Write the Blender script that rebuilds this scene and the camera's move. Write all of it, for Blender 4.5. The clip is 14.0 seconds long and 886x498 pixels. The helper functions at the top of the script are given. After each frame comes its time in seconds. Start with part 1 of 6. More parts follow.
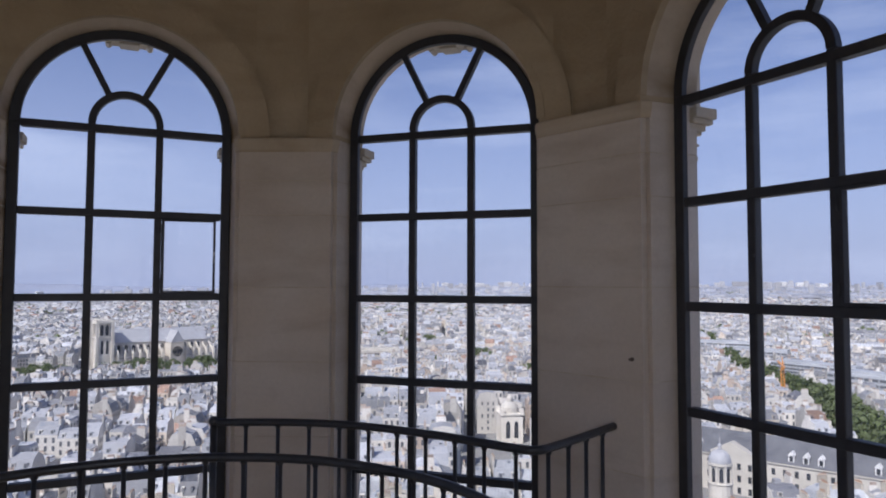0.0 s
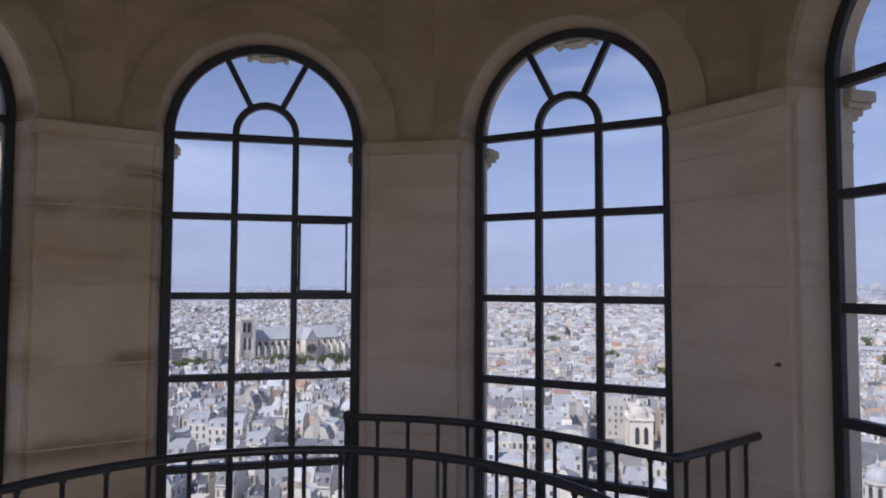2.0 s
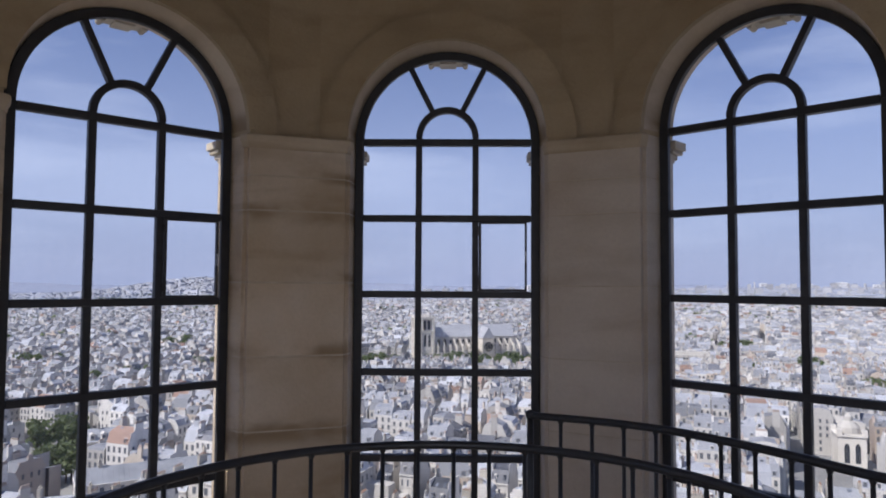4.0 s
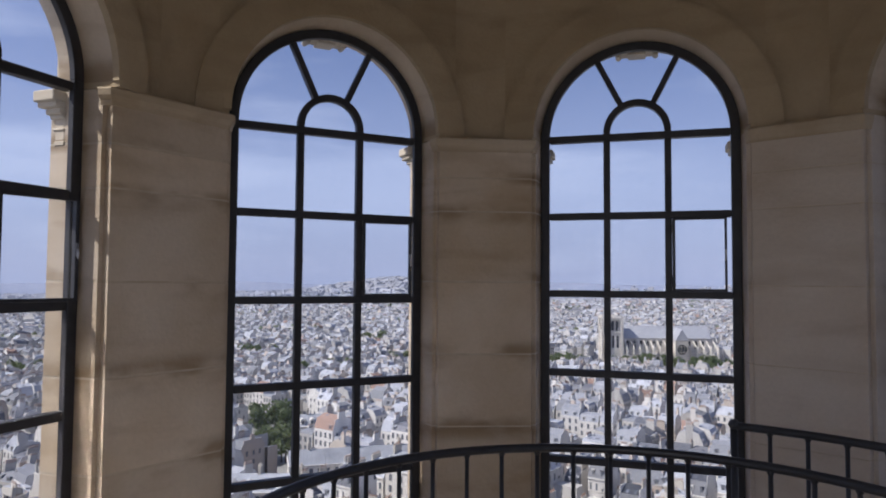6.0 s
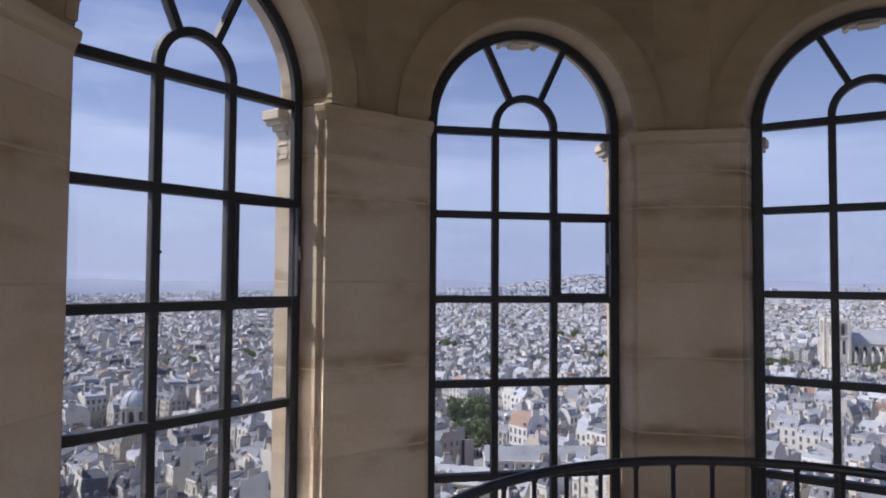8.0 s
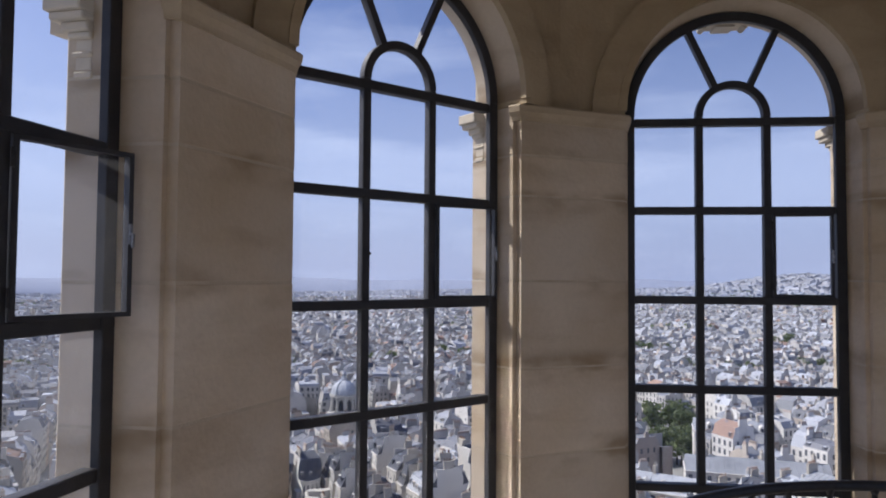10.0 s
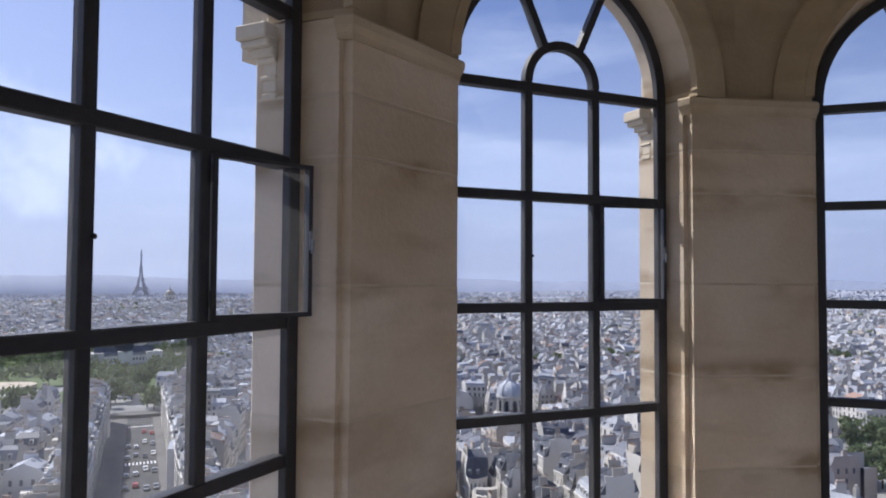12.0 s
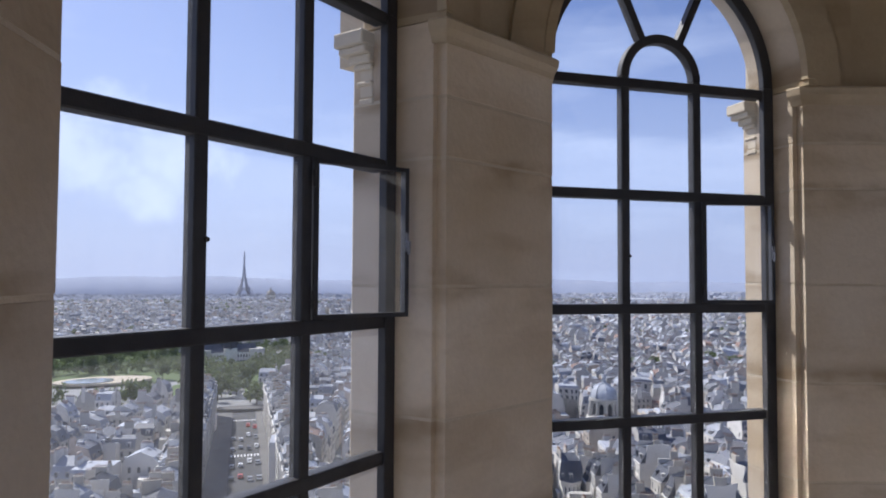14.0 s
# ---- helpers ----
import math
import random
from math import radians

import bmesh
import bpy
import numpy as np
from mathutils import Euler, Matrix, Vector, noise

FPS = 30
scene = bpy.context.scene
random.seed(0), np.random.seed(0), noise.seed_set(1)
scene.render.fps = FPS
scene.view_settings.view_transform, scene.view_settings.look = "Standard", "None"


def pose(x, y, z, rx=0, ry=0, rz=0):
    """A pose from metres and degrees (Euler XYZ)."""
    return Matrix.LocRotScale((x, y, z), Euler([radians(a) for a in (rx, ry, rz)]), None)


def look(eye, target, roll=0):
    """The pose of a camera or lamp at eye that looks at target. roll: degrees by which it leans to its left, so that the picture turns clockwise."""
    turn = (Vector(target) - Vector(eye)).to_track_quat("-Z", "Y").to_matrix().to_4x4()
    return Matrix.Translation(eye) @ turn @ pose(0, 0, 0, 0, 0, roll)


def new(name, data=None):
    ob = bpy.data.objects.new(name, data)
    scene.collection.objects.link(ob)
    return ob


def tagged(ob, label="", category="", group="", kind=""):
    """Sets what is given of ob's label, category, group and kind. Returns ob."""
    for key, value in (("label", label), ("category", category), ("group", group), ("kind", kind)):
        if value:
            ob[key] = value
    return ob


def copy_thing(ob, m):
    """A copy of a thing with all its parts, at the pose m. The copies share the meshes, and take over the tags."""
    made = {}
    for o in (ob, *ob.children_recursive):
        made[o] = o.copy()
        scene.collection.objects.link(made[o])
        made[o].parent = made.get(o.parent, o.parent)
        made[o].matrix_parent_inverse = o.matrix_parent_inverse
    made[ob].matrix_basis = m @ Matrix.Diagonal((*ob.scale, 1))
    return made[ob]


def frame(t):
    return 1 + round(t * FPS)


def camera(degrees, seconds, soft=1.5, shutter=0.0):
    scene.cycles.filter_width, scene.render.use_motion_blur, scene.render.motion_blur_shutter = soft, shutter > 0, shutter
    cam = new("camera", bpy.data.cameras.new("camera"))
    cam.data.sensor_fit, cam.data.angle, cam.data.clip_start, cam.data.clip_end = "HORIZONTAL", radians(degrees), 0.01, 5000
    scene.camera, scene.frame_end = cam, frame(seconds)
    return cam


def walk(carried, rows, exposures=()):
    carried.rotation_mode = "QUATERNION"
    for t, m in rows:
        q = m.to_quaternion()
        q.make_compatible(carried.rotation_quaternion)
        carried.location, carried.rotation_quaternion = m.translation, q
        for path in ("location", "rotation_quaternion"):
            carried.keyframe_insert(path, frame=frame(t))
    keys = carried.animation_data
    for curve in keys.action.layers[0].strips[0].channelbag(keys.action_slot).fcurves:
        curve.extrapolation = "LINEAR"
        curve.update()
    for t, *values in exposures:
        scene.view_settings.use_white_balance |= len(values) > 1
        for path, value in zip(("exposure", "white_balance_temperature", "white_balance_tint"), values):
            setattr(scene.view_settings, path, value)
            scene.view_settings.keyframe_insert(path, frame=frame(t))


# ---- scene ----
cam = camera(65.88, 14.0, 1.9)
ROWS = [
    (0.0, 1.4614, -1.1243, 1.6995, 25.498, 2.957, -0.172),
    (0.5, 1.4573, -1.1243, 1.6986, 27.179, 2.969, -0.175),
    (1.0, 1.4529, -1.1243, 1.6972, 29.510, 2.969, -0.188),
    (1.5, 1.4450, -1.1213, 1.6953, 32.195, 2.981, -0.204),
    (2.0, 1.4410, -1.1192, 1.6935, 35.807, 2.983, -0.229),
    (2.5, 1.4341, -1.1219, 1.6923, 39.283, 2.971, -0.266),
    (3.0, 1.4295, -1.1296, 1.6919, 42.997, 2.937, -0.311),
    (5.5, 1.4048, -1.1420, 1.6922, 61.795, 2.740, -0.366),
    (6.0, 1.4034, -1.1444, 1.6927, 65.787, 2.689, -0.404),
    (6.5, 1.4020, -1.1494, 1.6938, 69.486, 2.633, -0.420),
    (7.0, 1.3982, -1.1529, 1.6954, 73.503, 2.568, -0.421),
    (7.5, 1.3978, -1.1588, 1.6977, 77.381, 2.492, -0.416),
    (8.0, 1.3931, -1.1627, 1.7004, 81.784, 2.424, -0.412),
    (10.5, 1.3961, -1.1948, 1.7040, 101.482, 2.208, -0.394),
    (11.0, 1.3979, -1.1808, 1.7068, 105.316, 2.186, -0.377),
    (11.5, 1.3988, -1.1823, 1.7079, 108.396, 2.206, -0.356),
    (12.0, 1.4011, -1.1856, 1.7079, 111.294, 2.261, -0.330),
    (12.5, 1.4016, -1.1884, 1.7082, 113.734, 2.283, -0.311),
    (13.0, 1.4049, -1.1899, 1.7082, 115.895, 2.294, -0.298),
    (13.5, 1.4064, -1.1940, 1.7083, 117.517, 2.291, -0.289),
    (14.0, 1.4076, -1.1965, 1.7078, 118.911, 2.283, -0.286),
]
EXPOSURES = [(0.0, 0.73, 6270, 14), (2.0, 0.73, 6270, 14), (5.5, 0.69, 6300, 14), (8.0, 0.72, 6290, 14), (11.0, 0.81, 6180, 13), (14.0, 0.89, 6120, 12)]
walk(cam, [(t, pose(x, y, z, 90 + pitch, roll, yaw)) for t, x, y, z, yaw, pitch, roll in ROWS], EXPOSURES)

# ---- light: summer afternoon sun and sky ----
SUN_AZ, SUN_EL = 172.0, 46.5          # degrees left of +y, degrees up
SUN_WAY = Vector((-math.sin(radians(SUN_AZ)) * math.cos(radians(SUN_EL)),
                  math.cos(radians(SUN_AZ)) * math.cos(radians(SUN_EL)), math.sin(radians(SUN_EL))))
world = bpy.data.worlds.new("sky")
scene.world = world
world.use_nodes = True
wn, wl = world.node_tree.nodes, world.node_tree.links
wn.clear()
w_out, w_bg = wn.new("ShaderNodeOutputWorld"), wn.new("ShaderNodeBackground")
w_sky = wn.new("ShaderNodeTexSky")
w_sky.sky_type, w_sky.sun_disc = "NISHITA", False
w_sky.sun_elevation, w_sky.sun_rotation = radians(SUN_EL), radians(-SUN_AZ)
w_sky.air_density, w_sky.dust_density, w_sky.ozone_density, w_sky.altitude = 1.0, 0.4, 3.5, 100
# thin summer clouds, drawn out along the horizon
w_co, w_map, w_noise = wn.new("ShaderNodeTexCoord"), wn.new("ShaderNodeMapping"), wn.new("ShaderNodeTexNoise")
w_map.inputs["Scale"].default_value = (1.7, 1.7, 9.0)
w_map.inputs["Location"].default_value = (0.3, 1.7, 0.2)
w_noise.inputs["Scale"].default_value, w_noise.inputs["Detail"].default_value, w_noise.inputs["Roughness"].default_value = 1.5, 7, 0.55
w_ramp = wn.new("ShaderNodeValToRGB")
w_ramp.color_ramp.elements[0].position, w_ramp.color_ramp.elements[1].position = 0.50, 0.72
w_mix, w_fac = wn.new("ShaderNodeMix"), wn.new("ShaderNodeMath")
w_mix.data_type = "RGBA"
w_fac.operation = "MULTIPLY"
w_fac.inputs[1].default_value = 0.4
wl.new(w_co.outputs["Generated"], w_map.inputs["Vector"])
wl.new(w_map.outputs["Vector"], w_noise.inputs["Vector"])
wl.new(w_noise.outputs["Fac"], w_ramp.inputs["Fac"])
wl.new(w_ramp.outputs["Color"], w_fac.inputs[0])
wl.new(w_fac.outputs[0], w_mix.inputs["Factor"])
w_tint = wn.new("ShaderNodeMix")
w_tint.data_type, w_tint.blend_type = "RGBA", "MULTIPLY"
w_tint.inputs["Factor"].default_value = 1.0
w_tint.inputs["B"].default_value = (1.08, 0.955, 1.09, 1)
wl.new(w_sky.outputs["Color"], w_tint.inputs["A"])

w_mix.inputs["B"].default_value = (6.0, 6.9, 9.0, 1)
# violet-grey summer haze low over the horizon
w_sep, w_low, w_haze = wn.new("ShaderNodeSeparateXYZ"), wn.new("ShaderNodeMapRange"), wn.new("ShaderNodeMix")
w_haze.data_type = "RGBA"
w_low.interpolation_type = "SMOOTHSTEP"
for key, val in (("From Min", 0.44), ("From Max", -0.02), ("To Min", 0.0), ("To Max", 0.92)):
    w_low.inputs[key].default_value = val
wl.new(w_co.outputs["Generated"], w_sep.inputs["Vector"])
wl.new(w_sep.outputs["Z"], w_low.inputs["Value"])
wl.new(w_low.outputs["Result"], w_haze.inputs["Factor"])
wl.new(w_tint.outputs["Result"], w_haze.inputs["A"])
wl.new(w_haze.outputs["Result"], w_mix.inputs["A"])
w_haze.inputs["B"].default_value = (3.8, 4.55, 6.8, 1)


def sky_math(op, a, b=0.0):
    q = wn.new("ShaderNodeMath")
    q.operation, q.use_clamp = op, op == "ADD"
    for s, v in ((0, a), (1, b)):
        if isinstance(v, float):
            q.inputs[s].default_value = v
        else:
            wl.new(v, q.inputs[s])
    return q.outputs[0]


def sky_step(value, lo, hi, top=1.0):
    q = wn.new("ShaderNodeMapRange")
    q.interpolation_type = "SMOOTHSTEP"
    for key, val in (("From Min", lo), ("From Max", hi), ("To Min", 0.0), ("To Max", top)):
        q.inputs[key].default_value = val
    wl.new(value, q.inputs["Value"])
    return q.outputs["Result"]


# a soft heap of cumulus in the south-west and a long veil low in the west
w_puff, w_gap, w_len = wn.new("ShaderNodeTexNoise"), wn.new("ShaderNodeVectorMath"), wn.new("ShaderNodeVectorMath")
w_puff.inputs["Scale"].default_value, w_puff.inputs["Detail"].default_value, w_puff.inputs["Roughness"].default_value = 9.0, 8, 0.58
wl.new(w_co.outputs["Generated"], w_puff.inputs["Vector"])
w_gap.operation, w_len.operation = "DISTANCE", "MULTIPLY"
w_len.inputs[1].default_value = (1.0, 1.0, 1.9)
wl.new(w_co.outputs["Generated"], w_len.inputs[0])
wl.new(w_len.outputs["Vector"], w_gap.inputs[0])
w_gap.inputs[1].default_value = (-0.575, -0.80, 0.31)
heap = sky_step(sky_math("ADD", sky_math("MULTIPLY", sky_step(w_gap.outputs["Value"], 0.27, 0.06), 0.40), w_puff.outputs["Fac"]), 0.72, 1.0, 0.62)
rim = sky_math("MULTIPLY_ADD", w_noise.outputs["Fac"], 0.12)
rim.node.inputs[2].default_value = -0.06
lift = sky_math("SUBTRACT", w_sep.outputs["Z"], rim)
veil = sky_math("MULTIPLY", sky_math("MULTIPLY", sky_step(lift, 0.205, 0.165), sky_step(lift, 0.05, 0.15)), sky_step(w_sep.outputs["X"], -0.55, -0.9, 0.28))
w_heap = wn.new("ShaderNodeMix")
w_heap.data_type = "RGBA"
w_heap.inputs["B"].default_value = (6.9, 7.9, 10.3, 1)
glare = sky_step(w_sep.outputs["Y"], -0.30, -0.80, 0.20)          # thin high haze round the sun's quarter
wl.new(sky_math("ADD", sky_math("ADD", heap, veil), glare), w_heap.inputs["Factor"])
wl.new(w_mix.outputs["Result"], w_heap.inputs["A"])
wl.new(w_heap.outputs["Result"], w_bg.inputs["Color"])
w_bg.inputs["Strength"].default_value = 0.064
wl.new(w_bg.outputs["Background"], w_out.inputs["Surface"])
sun_data = bpy.data.lights.new("sun", "SUN")
sun_data.energy, sun_data.angle, sun_data.color = 3.0, radians(0.53), (1.0, 0.95, 0.87)
sun = new("sun", sun_data)
sun.matrix_world = look(SUN_WAY * 50, (0, 0, 0))


# ---- materials ----
def material(name, base, rough=0.8, metal=0.0, second=None, scale=3.0, amount=0.5, grain=60.0, bump=0.2, per="object", vary=0.08, fine=0.08, third=None, spec=0.5, coords="Object"):
    """Two-scale procedural surface: stains between base and second, fine grain, relief, and a random shade for each piece."""
    m = bpy.data.materials.new(name)
    m.use_nodes = True
    n, l = m.node_tree.nodes, m.node_tree.links
    b = n["Principled BSDF"]
    b.inputs["Roughness"].default_value, b.inputs["Metallic"].default_value = rough, metal
    b.inputs["Specular IOR Level"].default_value = spec
    co = n.new("ShaderNodeTexCoord")
    big, small = n.new("ShaderNodeTexNoise"), n.new("ShaderNodeTexNoise")
    big.inputs["Scale"].default_value, big.inputs["Detail"].default_value = scale, 5
    small.inputs["Scale"].default_value, small.inputs["Detail"].default_value = grain, 3
    for t in (big, small):
        l.new(co.outputs[coords], t.inputs["Vector"])
    ramp = n.new("ShaderNodeValToRGB")
    ramp.color_ramp.elements[0].position, ramp.color_ramp.elements[1].position = 0.5 - 0.35 * (1 - amount), 0.5 + 0.45 * (1 - amount)
    ramp.color_ramp.elements[0].color, ramp.color_ramp.elements[1].color = (*base, 1), (*(second or base), 1)
    if third:
        e = ramp.color_ramp.elements.new(0.5)
        e.color = (*third, 1)
    l.new(big.outputs["Fac"], ramp.inputs["Fac"])
    rnd = n.new("ShaderNodeObjectInfo").outputs["Random"] if per == "object" else n.new("ShaderNodeNewGeometry").outputs["Random Per Island"]
    shade = n.new("ShaderNodeMapRange")
    shade.inputs["To Min"].default_value, shade.inputs["To Max"].default_value = 1 - vary, 1 + vary
    l.new(rnd, shade.inputs["Value"])
    g2 = n.new("ShaderNodeMapRange")
    g2.inputs["To Min"].default_value, g2.inputs["To Max"].default_value = 1 - fine, 1 + fine
    l.new(small.outputs["Fac"], g2.inputs["Value"])
    mul = n.new("ShaderNodeMath")
    mul.operation = "MULTIPLY"
    l.new(shade.outputs["Result"], mul.inputs[0])
    l.new(g2.outputs["Result"], mul.inputs[1])
    sc = n.new("ShaderNodeVectorMath")
    sc.operation = "SCALE"
    l.new(ramp.outputs["Color"], sc.inputs[0])
    l.new(mul.outputs[0], sc.inputs["Scale"])
    l.new(sc.outputs["Vector"], b.inputs["Base Color"])
    if bump:
        bp = n.new("ShaderNodeBump")
        bp.inputs["Strength"].default_value, bp.inputs["Distance"].default_value = bump, 0.01
        l.new(small.outputs["Fac"], bp.inputs["Height"])
        l.new(bp.outputs["Normal"], b.inputs["Normal"])
    return m


def stone_material(name, pale, tan, dark, vary, seep=0.0):
    """Limestone blocks: pale body, tan bedding stains drawn out level, dark weathered smears, pitted relief."""
    m = material(name, pale, 0.88, second=tan, scale=1.5, amount=0.6, grain=45, bump=0.3, vary=vary, fine=0.07)
    n, l = m.node_tree.nodes, m.node_tree.links
    b = n["Principled BSDF"]
    src = b.inputs["Base Color"].links[0].from_socket
    co, mp, no, rp = n.new("ShaderNodeTexCoord"), n.new("ShaderNodeMapping"), n.new("ShaderNodeTexNoise"), n.new("ShaderNodeValToRGB")
    mp.inputs["Scale"].default_value = (1.2, 1.2, 4.2)
    no.inputs["Scale"].default_value, no.inputs["Detail"].default_value, no.inputs["Distortion"].default_value = 1.3, 4, 0.3
    rp.color_ramp.elements[0].position, rp.color_ramp.elements[1].position = 0.53, 0.76
    rp.color_ramp.elements[1].color = (0.5, 0.5, 0.5, 1)
    mx = n.new("ShaderNodeMix")
    mx.data_type = "RGBA"
    mx.inputs["B"].default_value = (*dark, 1)
    l.new(co.outputs["Object"], mp.inputs["Vector"])
    l.new(mp.outputs["Vector"], no.inputs["Vector"])
    l.new(no.outputs["Fac"], rp.inputs["Fac"])
    l.new(rp.outputs["Color"], mx.inputs["Factor"])
    l.new(src, mx.inputs["A"])
    # brown seepage stains that spread in smears along the bed joints
    sep, dst, edge, blot, cut, fac = (n.new("ShaderNode" + k) for k in ("SeparateXYZ", "Math", "MapRange", "TexNoise", "MapRange", "Math"))
    l.new(co.outputs["Generated"], sep.inputs["Vector"])
    dst.operation, fac.operation = "PINGPONG", "MULTIPLY"
    dst.inputs[1].default_value = 0.5
    l.new(sep.outputs["Z"], dst.inputs[0])
    edge.interpolation_type = cut.interpolation_type = "SMOOTHSTEP"
    for q, lo, hi, top in ((edge, 0.26, 0.03, 1.0), (cut, 0.42, 0.66, seep)):
        for key, val in (("From Min", lo), ("From Max", hi), ("To Min", 0.0), ("To Max", top)):
            q.inputs[key].default_value = val
    l.new(dst.outputs[0], edge.inputs["Value"])
    mp2 = n.new("ShaderNodeMapping")
    mp2.inputs["Scale"].default_value = (1.3, 1.3, 3.0)
    l.new(co.outputs["Object"], mp2.inputs["Vector"])
    l.new(mp2.outputs["Vector"], blot.inputs["Vector"])
    blot.inputs["Scale"].default_value, blot.inputs["Detail"].default_value = 1.6, 3
    l.new(blot.outputs["Fac"], cut.inputs["Value"])
    l.new(edge.outputs["Result"], fac.inputs[0])
    l.new(cut.outputs["Result"], fac.inputs[1])
    mx2 = n.new("ShaderNodeMix")
    mx2.data_type = "RGBA"
    mx2.inputs["B"].default_value = (dark[0] * 0.8, dark[1] * 0.78, dark[2] * 0.7, 1)
    l.new(fac.outputs[0], mx2.inputs["Factor"])
    l.new(mx.outputs["Result"], mx2.inputs["A"])
    l.new(mx2.outputs["Result"], b.inputs["Base Color"])
    return m


STONE = stone_material("limestone_blocks", (0.60, 0.515, 0.415), (0.47, 0.37, 0.255), (0.29, 0.205, 0.12), 0.10, 0.8)
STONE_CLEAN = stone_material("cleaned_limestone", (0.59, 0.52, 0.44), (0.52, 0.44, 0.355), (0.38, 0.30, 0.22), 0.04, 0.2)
# limestone darkened for arches and dome: the upper shade is in the colour
STONE_SHADED = stone_material("shaded_limestone_vault", (0.44, 0.35, 0.23), (0.35, 0.265, 0.16), (0.24, 0.17, 0.095), 0.02)
# midway tone that eases the pier stone into the shade-darkened vault
STONE_MID = stone_material("impost_limestone", (0.52, 0.435, 0.325), (0.42, 0.33, 0.215), (0.27, 0.19, 0.11), 0.03, 0.3)
STONE_OUT = material("outdoor_limestone", (0.62, 0.55, 0.44), 0.9, second=(0.46, 0.385, 0.285), scale=4, grain=50, bump=0.4)
MORTAR = material("lime_mortar", (0.58, 0.50, 0.39), 0.95, second=(0.47, 0.39, 0.29), scale=8, grain=120, bump=0.3)
IRON = material("black_iron_paint", (0.025, 0.025, 0.029), 0.5, second=(0.036, 0.036, 0.040), scale=18, grain=160, bump=0.15, vary=0.1, spec=0.45)
IRON_WORN = material("rubbed_iron", (0.06, 0.06, 0.062), 0.45, metal=0.6, second=(0.03, 0.03, 0.032), scale=60, grain=200)
RAIL_PAINT = material("rail_paint", (0.024, 0.026, 0.031), 0.36, second=(0.036, 0.037, 0.042), scale=25, grain=180, bump=0.1)
STEEL = material("worn_steel", (0.35, 0.35, 0.36), 0.35, metal=1.0, second=(0.22, 0.21, 0.2), scale=60, grain=200)
FLOORSTONE = material("floor_stone", (0.58, 0.52, 0.43), 0.7, second=(0.48, 0.42, 0.34), scale=4, grain=70)

GLASS = bpy.data.materials.new("window_glass")
GLASS.use_nodes = True
gn, gl = GLASS.node_tree.nodes, GLASS.node_tree.links
gn.clear()
g_out, g_tr, g_gl, g_mix, g_fr = (gn.new("ShaderNode" + k) for k in ("OutputMaterial", "BsdfTransparent", "BsdfGlossy", "MixShader", "LayerWeight"))
g_tr.inputs["Color"].default_value = (0.97, 0.975, 0.98, 1)
g_gl.inputs["Roughness"].default_value = 0.02
g_fr.inputs["Blend"].default_value = 0.5
g_pw, g_ml = gn.new("ShaderNodeMath"), gn.new("ShaderNodeMath")
g_pw.operation, g_ml.operation = "POWER", "MULTIPLY_ADD"
g_pw.inputs[1].default_value, g_ml.inputs[1].default_value, g_ml.inputs[2].default_value = 4.0, 0.05, 0.006
g_dust, g_df, g_no, g_mr = (gn.new("ShaderNode" + k) for k in ("MixShader", "BsdfTranslucent", "TexNoise", "MapRange"))
g_df.inputs["Color"].default_value = (0.8, 0.8, 0.8, 1)
g_no.inputs["Scale"].default_value, g_no.inputs["Detail"].default_value = 6, 5
g_mr.inputs["From Min"].default_value, g_mr.inputs["From Max"].default_value = 0.3, 0.7
g_mr.inputs["To Min"].default_value, g_mr.inputs["To Max"].default_value = 0.015, 0.04
gl.new(g_no.outputs["Fac"], g_mr.inputs["Value"])
gl.new(g_fr.outputs["Facing"], g_pw.inputs[0])
gl.new(g_pw.outputs[0], g_ml.inputs[0])
gl.new(g_ml.outputs[0], g_mix.inputs["Fac"])
gl.new(g_tr.outputs["BSDF"], g_mix.inputs[1])
gl.new(g_gl.outputs["BSDF"], g_mix.inputs[2])
gl.new(g_mr.outputs["Result"], g_dust.inputs["Fac"])
gl.new(g_mix.outputs["Shader"], g_dust.inputs[1])
gl.new(g_df.outputs["BSDF"], g_dust.inputs[2])
gl.new(g_dust.outputs["Shader"], g_out.inputs["Surface"])

CLEAR = GLASS.copy()                  # rain-washed upper panes, with less dust
CLEAR.name = "clear_window_glass"
for q in CLEAR.node_tree.nodes:
    if q.type == "MAP_RANGE":
        q.inputs["To Min"].default_value, q.inputs["To Max"].default_value = 0.008, 0.022

# hand-drawn old glass, which bends the view
WAVY = bpy.data.materials.new("old_wavy_glass")
WAVY.use_nodes = True
vn, vl = WAVY.node_tree.nodes, WAVY.node_tree.links
vn.clear()
v_out, v_rf, v_gl, v_mix, v_no, v_bp, v_co = (vn.new("ShaderNode" + k) for k in ("OutputMaterial", "BsdfRefraction", "BsdfGlossy", "MixShader", "TexNoise", "Bump", "TexCoord"))
v_rf.inputs["IOR"].default_value, v_rf.inputs["Roughness"].default_value = 1.45, 0.0
v_rf.inputs["Color"].default_value = (0.96, 0.965, 0.97, 1)
v_gl.inputs["Roughness"].default_value = 0.02
v_mix.inputs["Fac"].default_value = 0.03
v_map = vn.new("ShaderNodeMapping")
v_map.inputs["Scale"].default_value = (1.0, 400.0, 1.0)
v_no.inputs["Scale"].default_value, v_no.inputs["Detail"].default_value = 7.0, 0.6
v_bp.inputs["Strength"].default_value, v_bp.inputs["Distance"].default_value = 1.0, 0.0009
vl.new(v_co.outputs["Object"], v_map.inputs["Vector"])
vl.new(v_map.outputs["Vector"], v_no.inputs["Vector"])
vl.new(v_no.outputs["Fac"], v_bp.inputs["Height"])
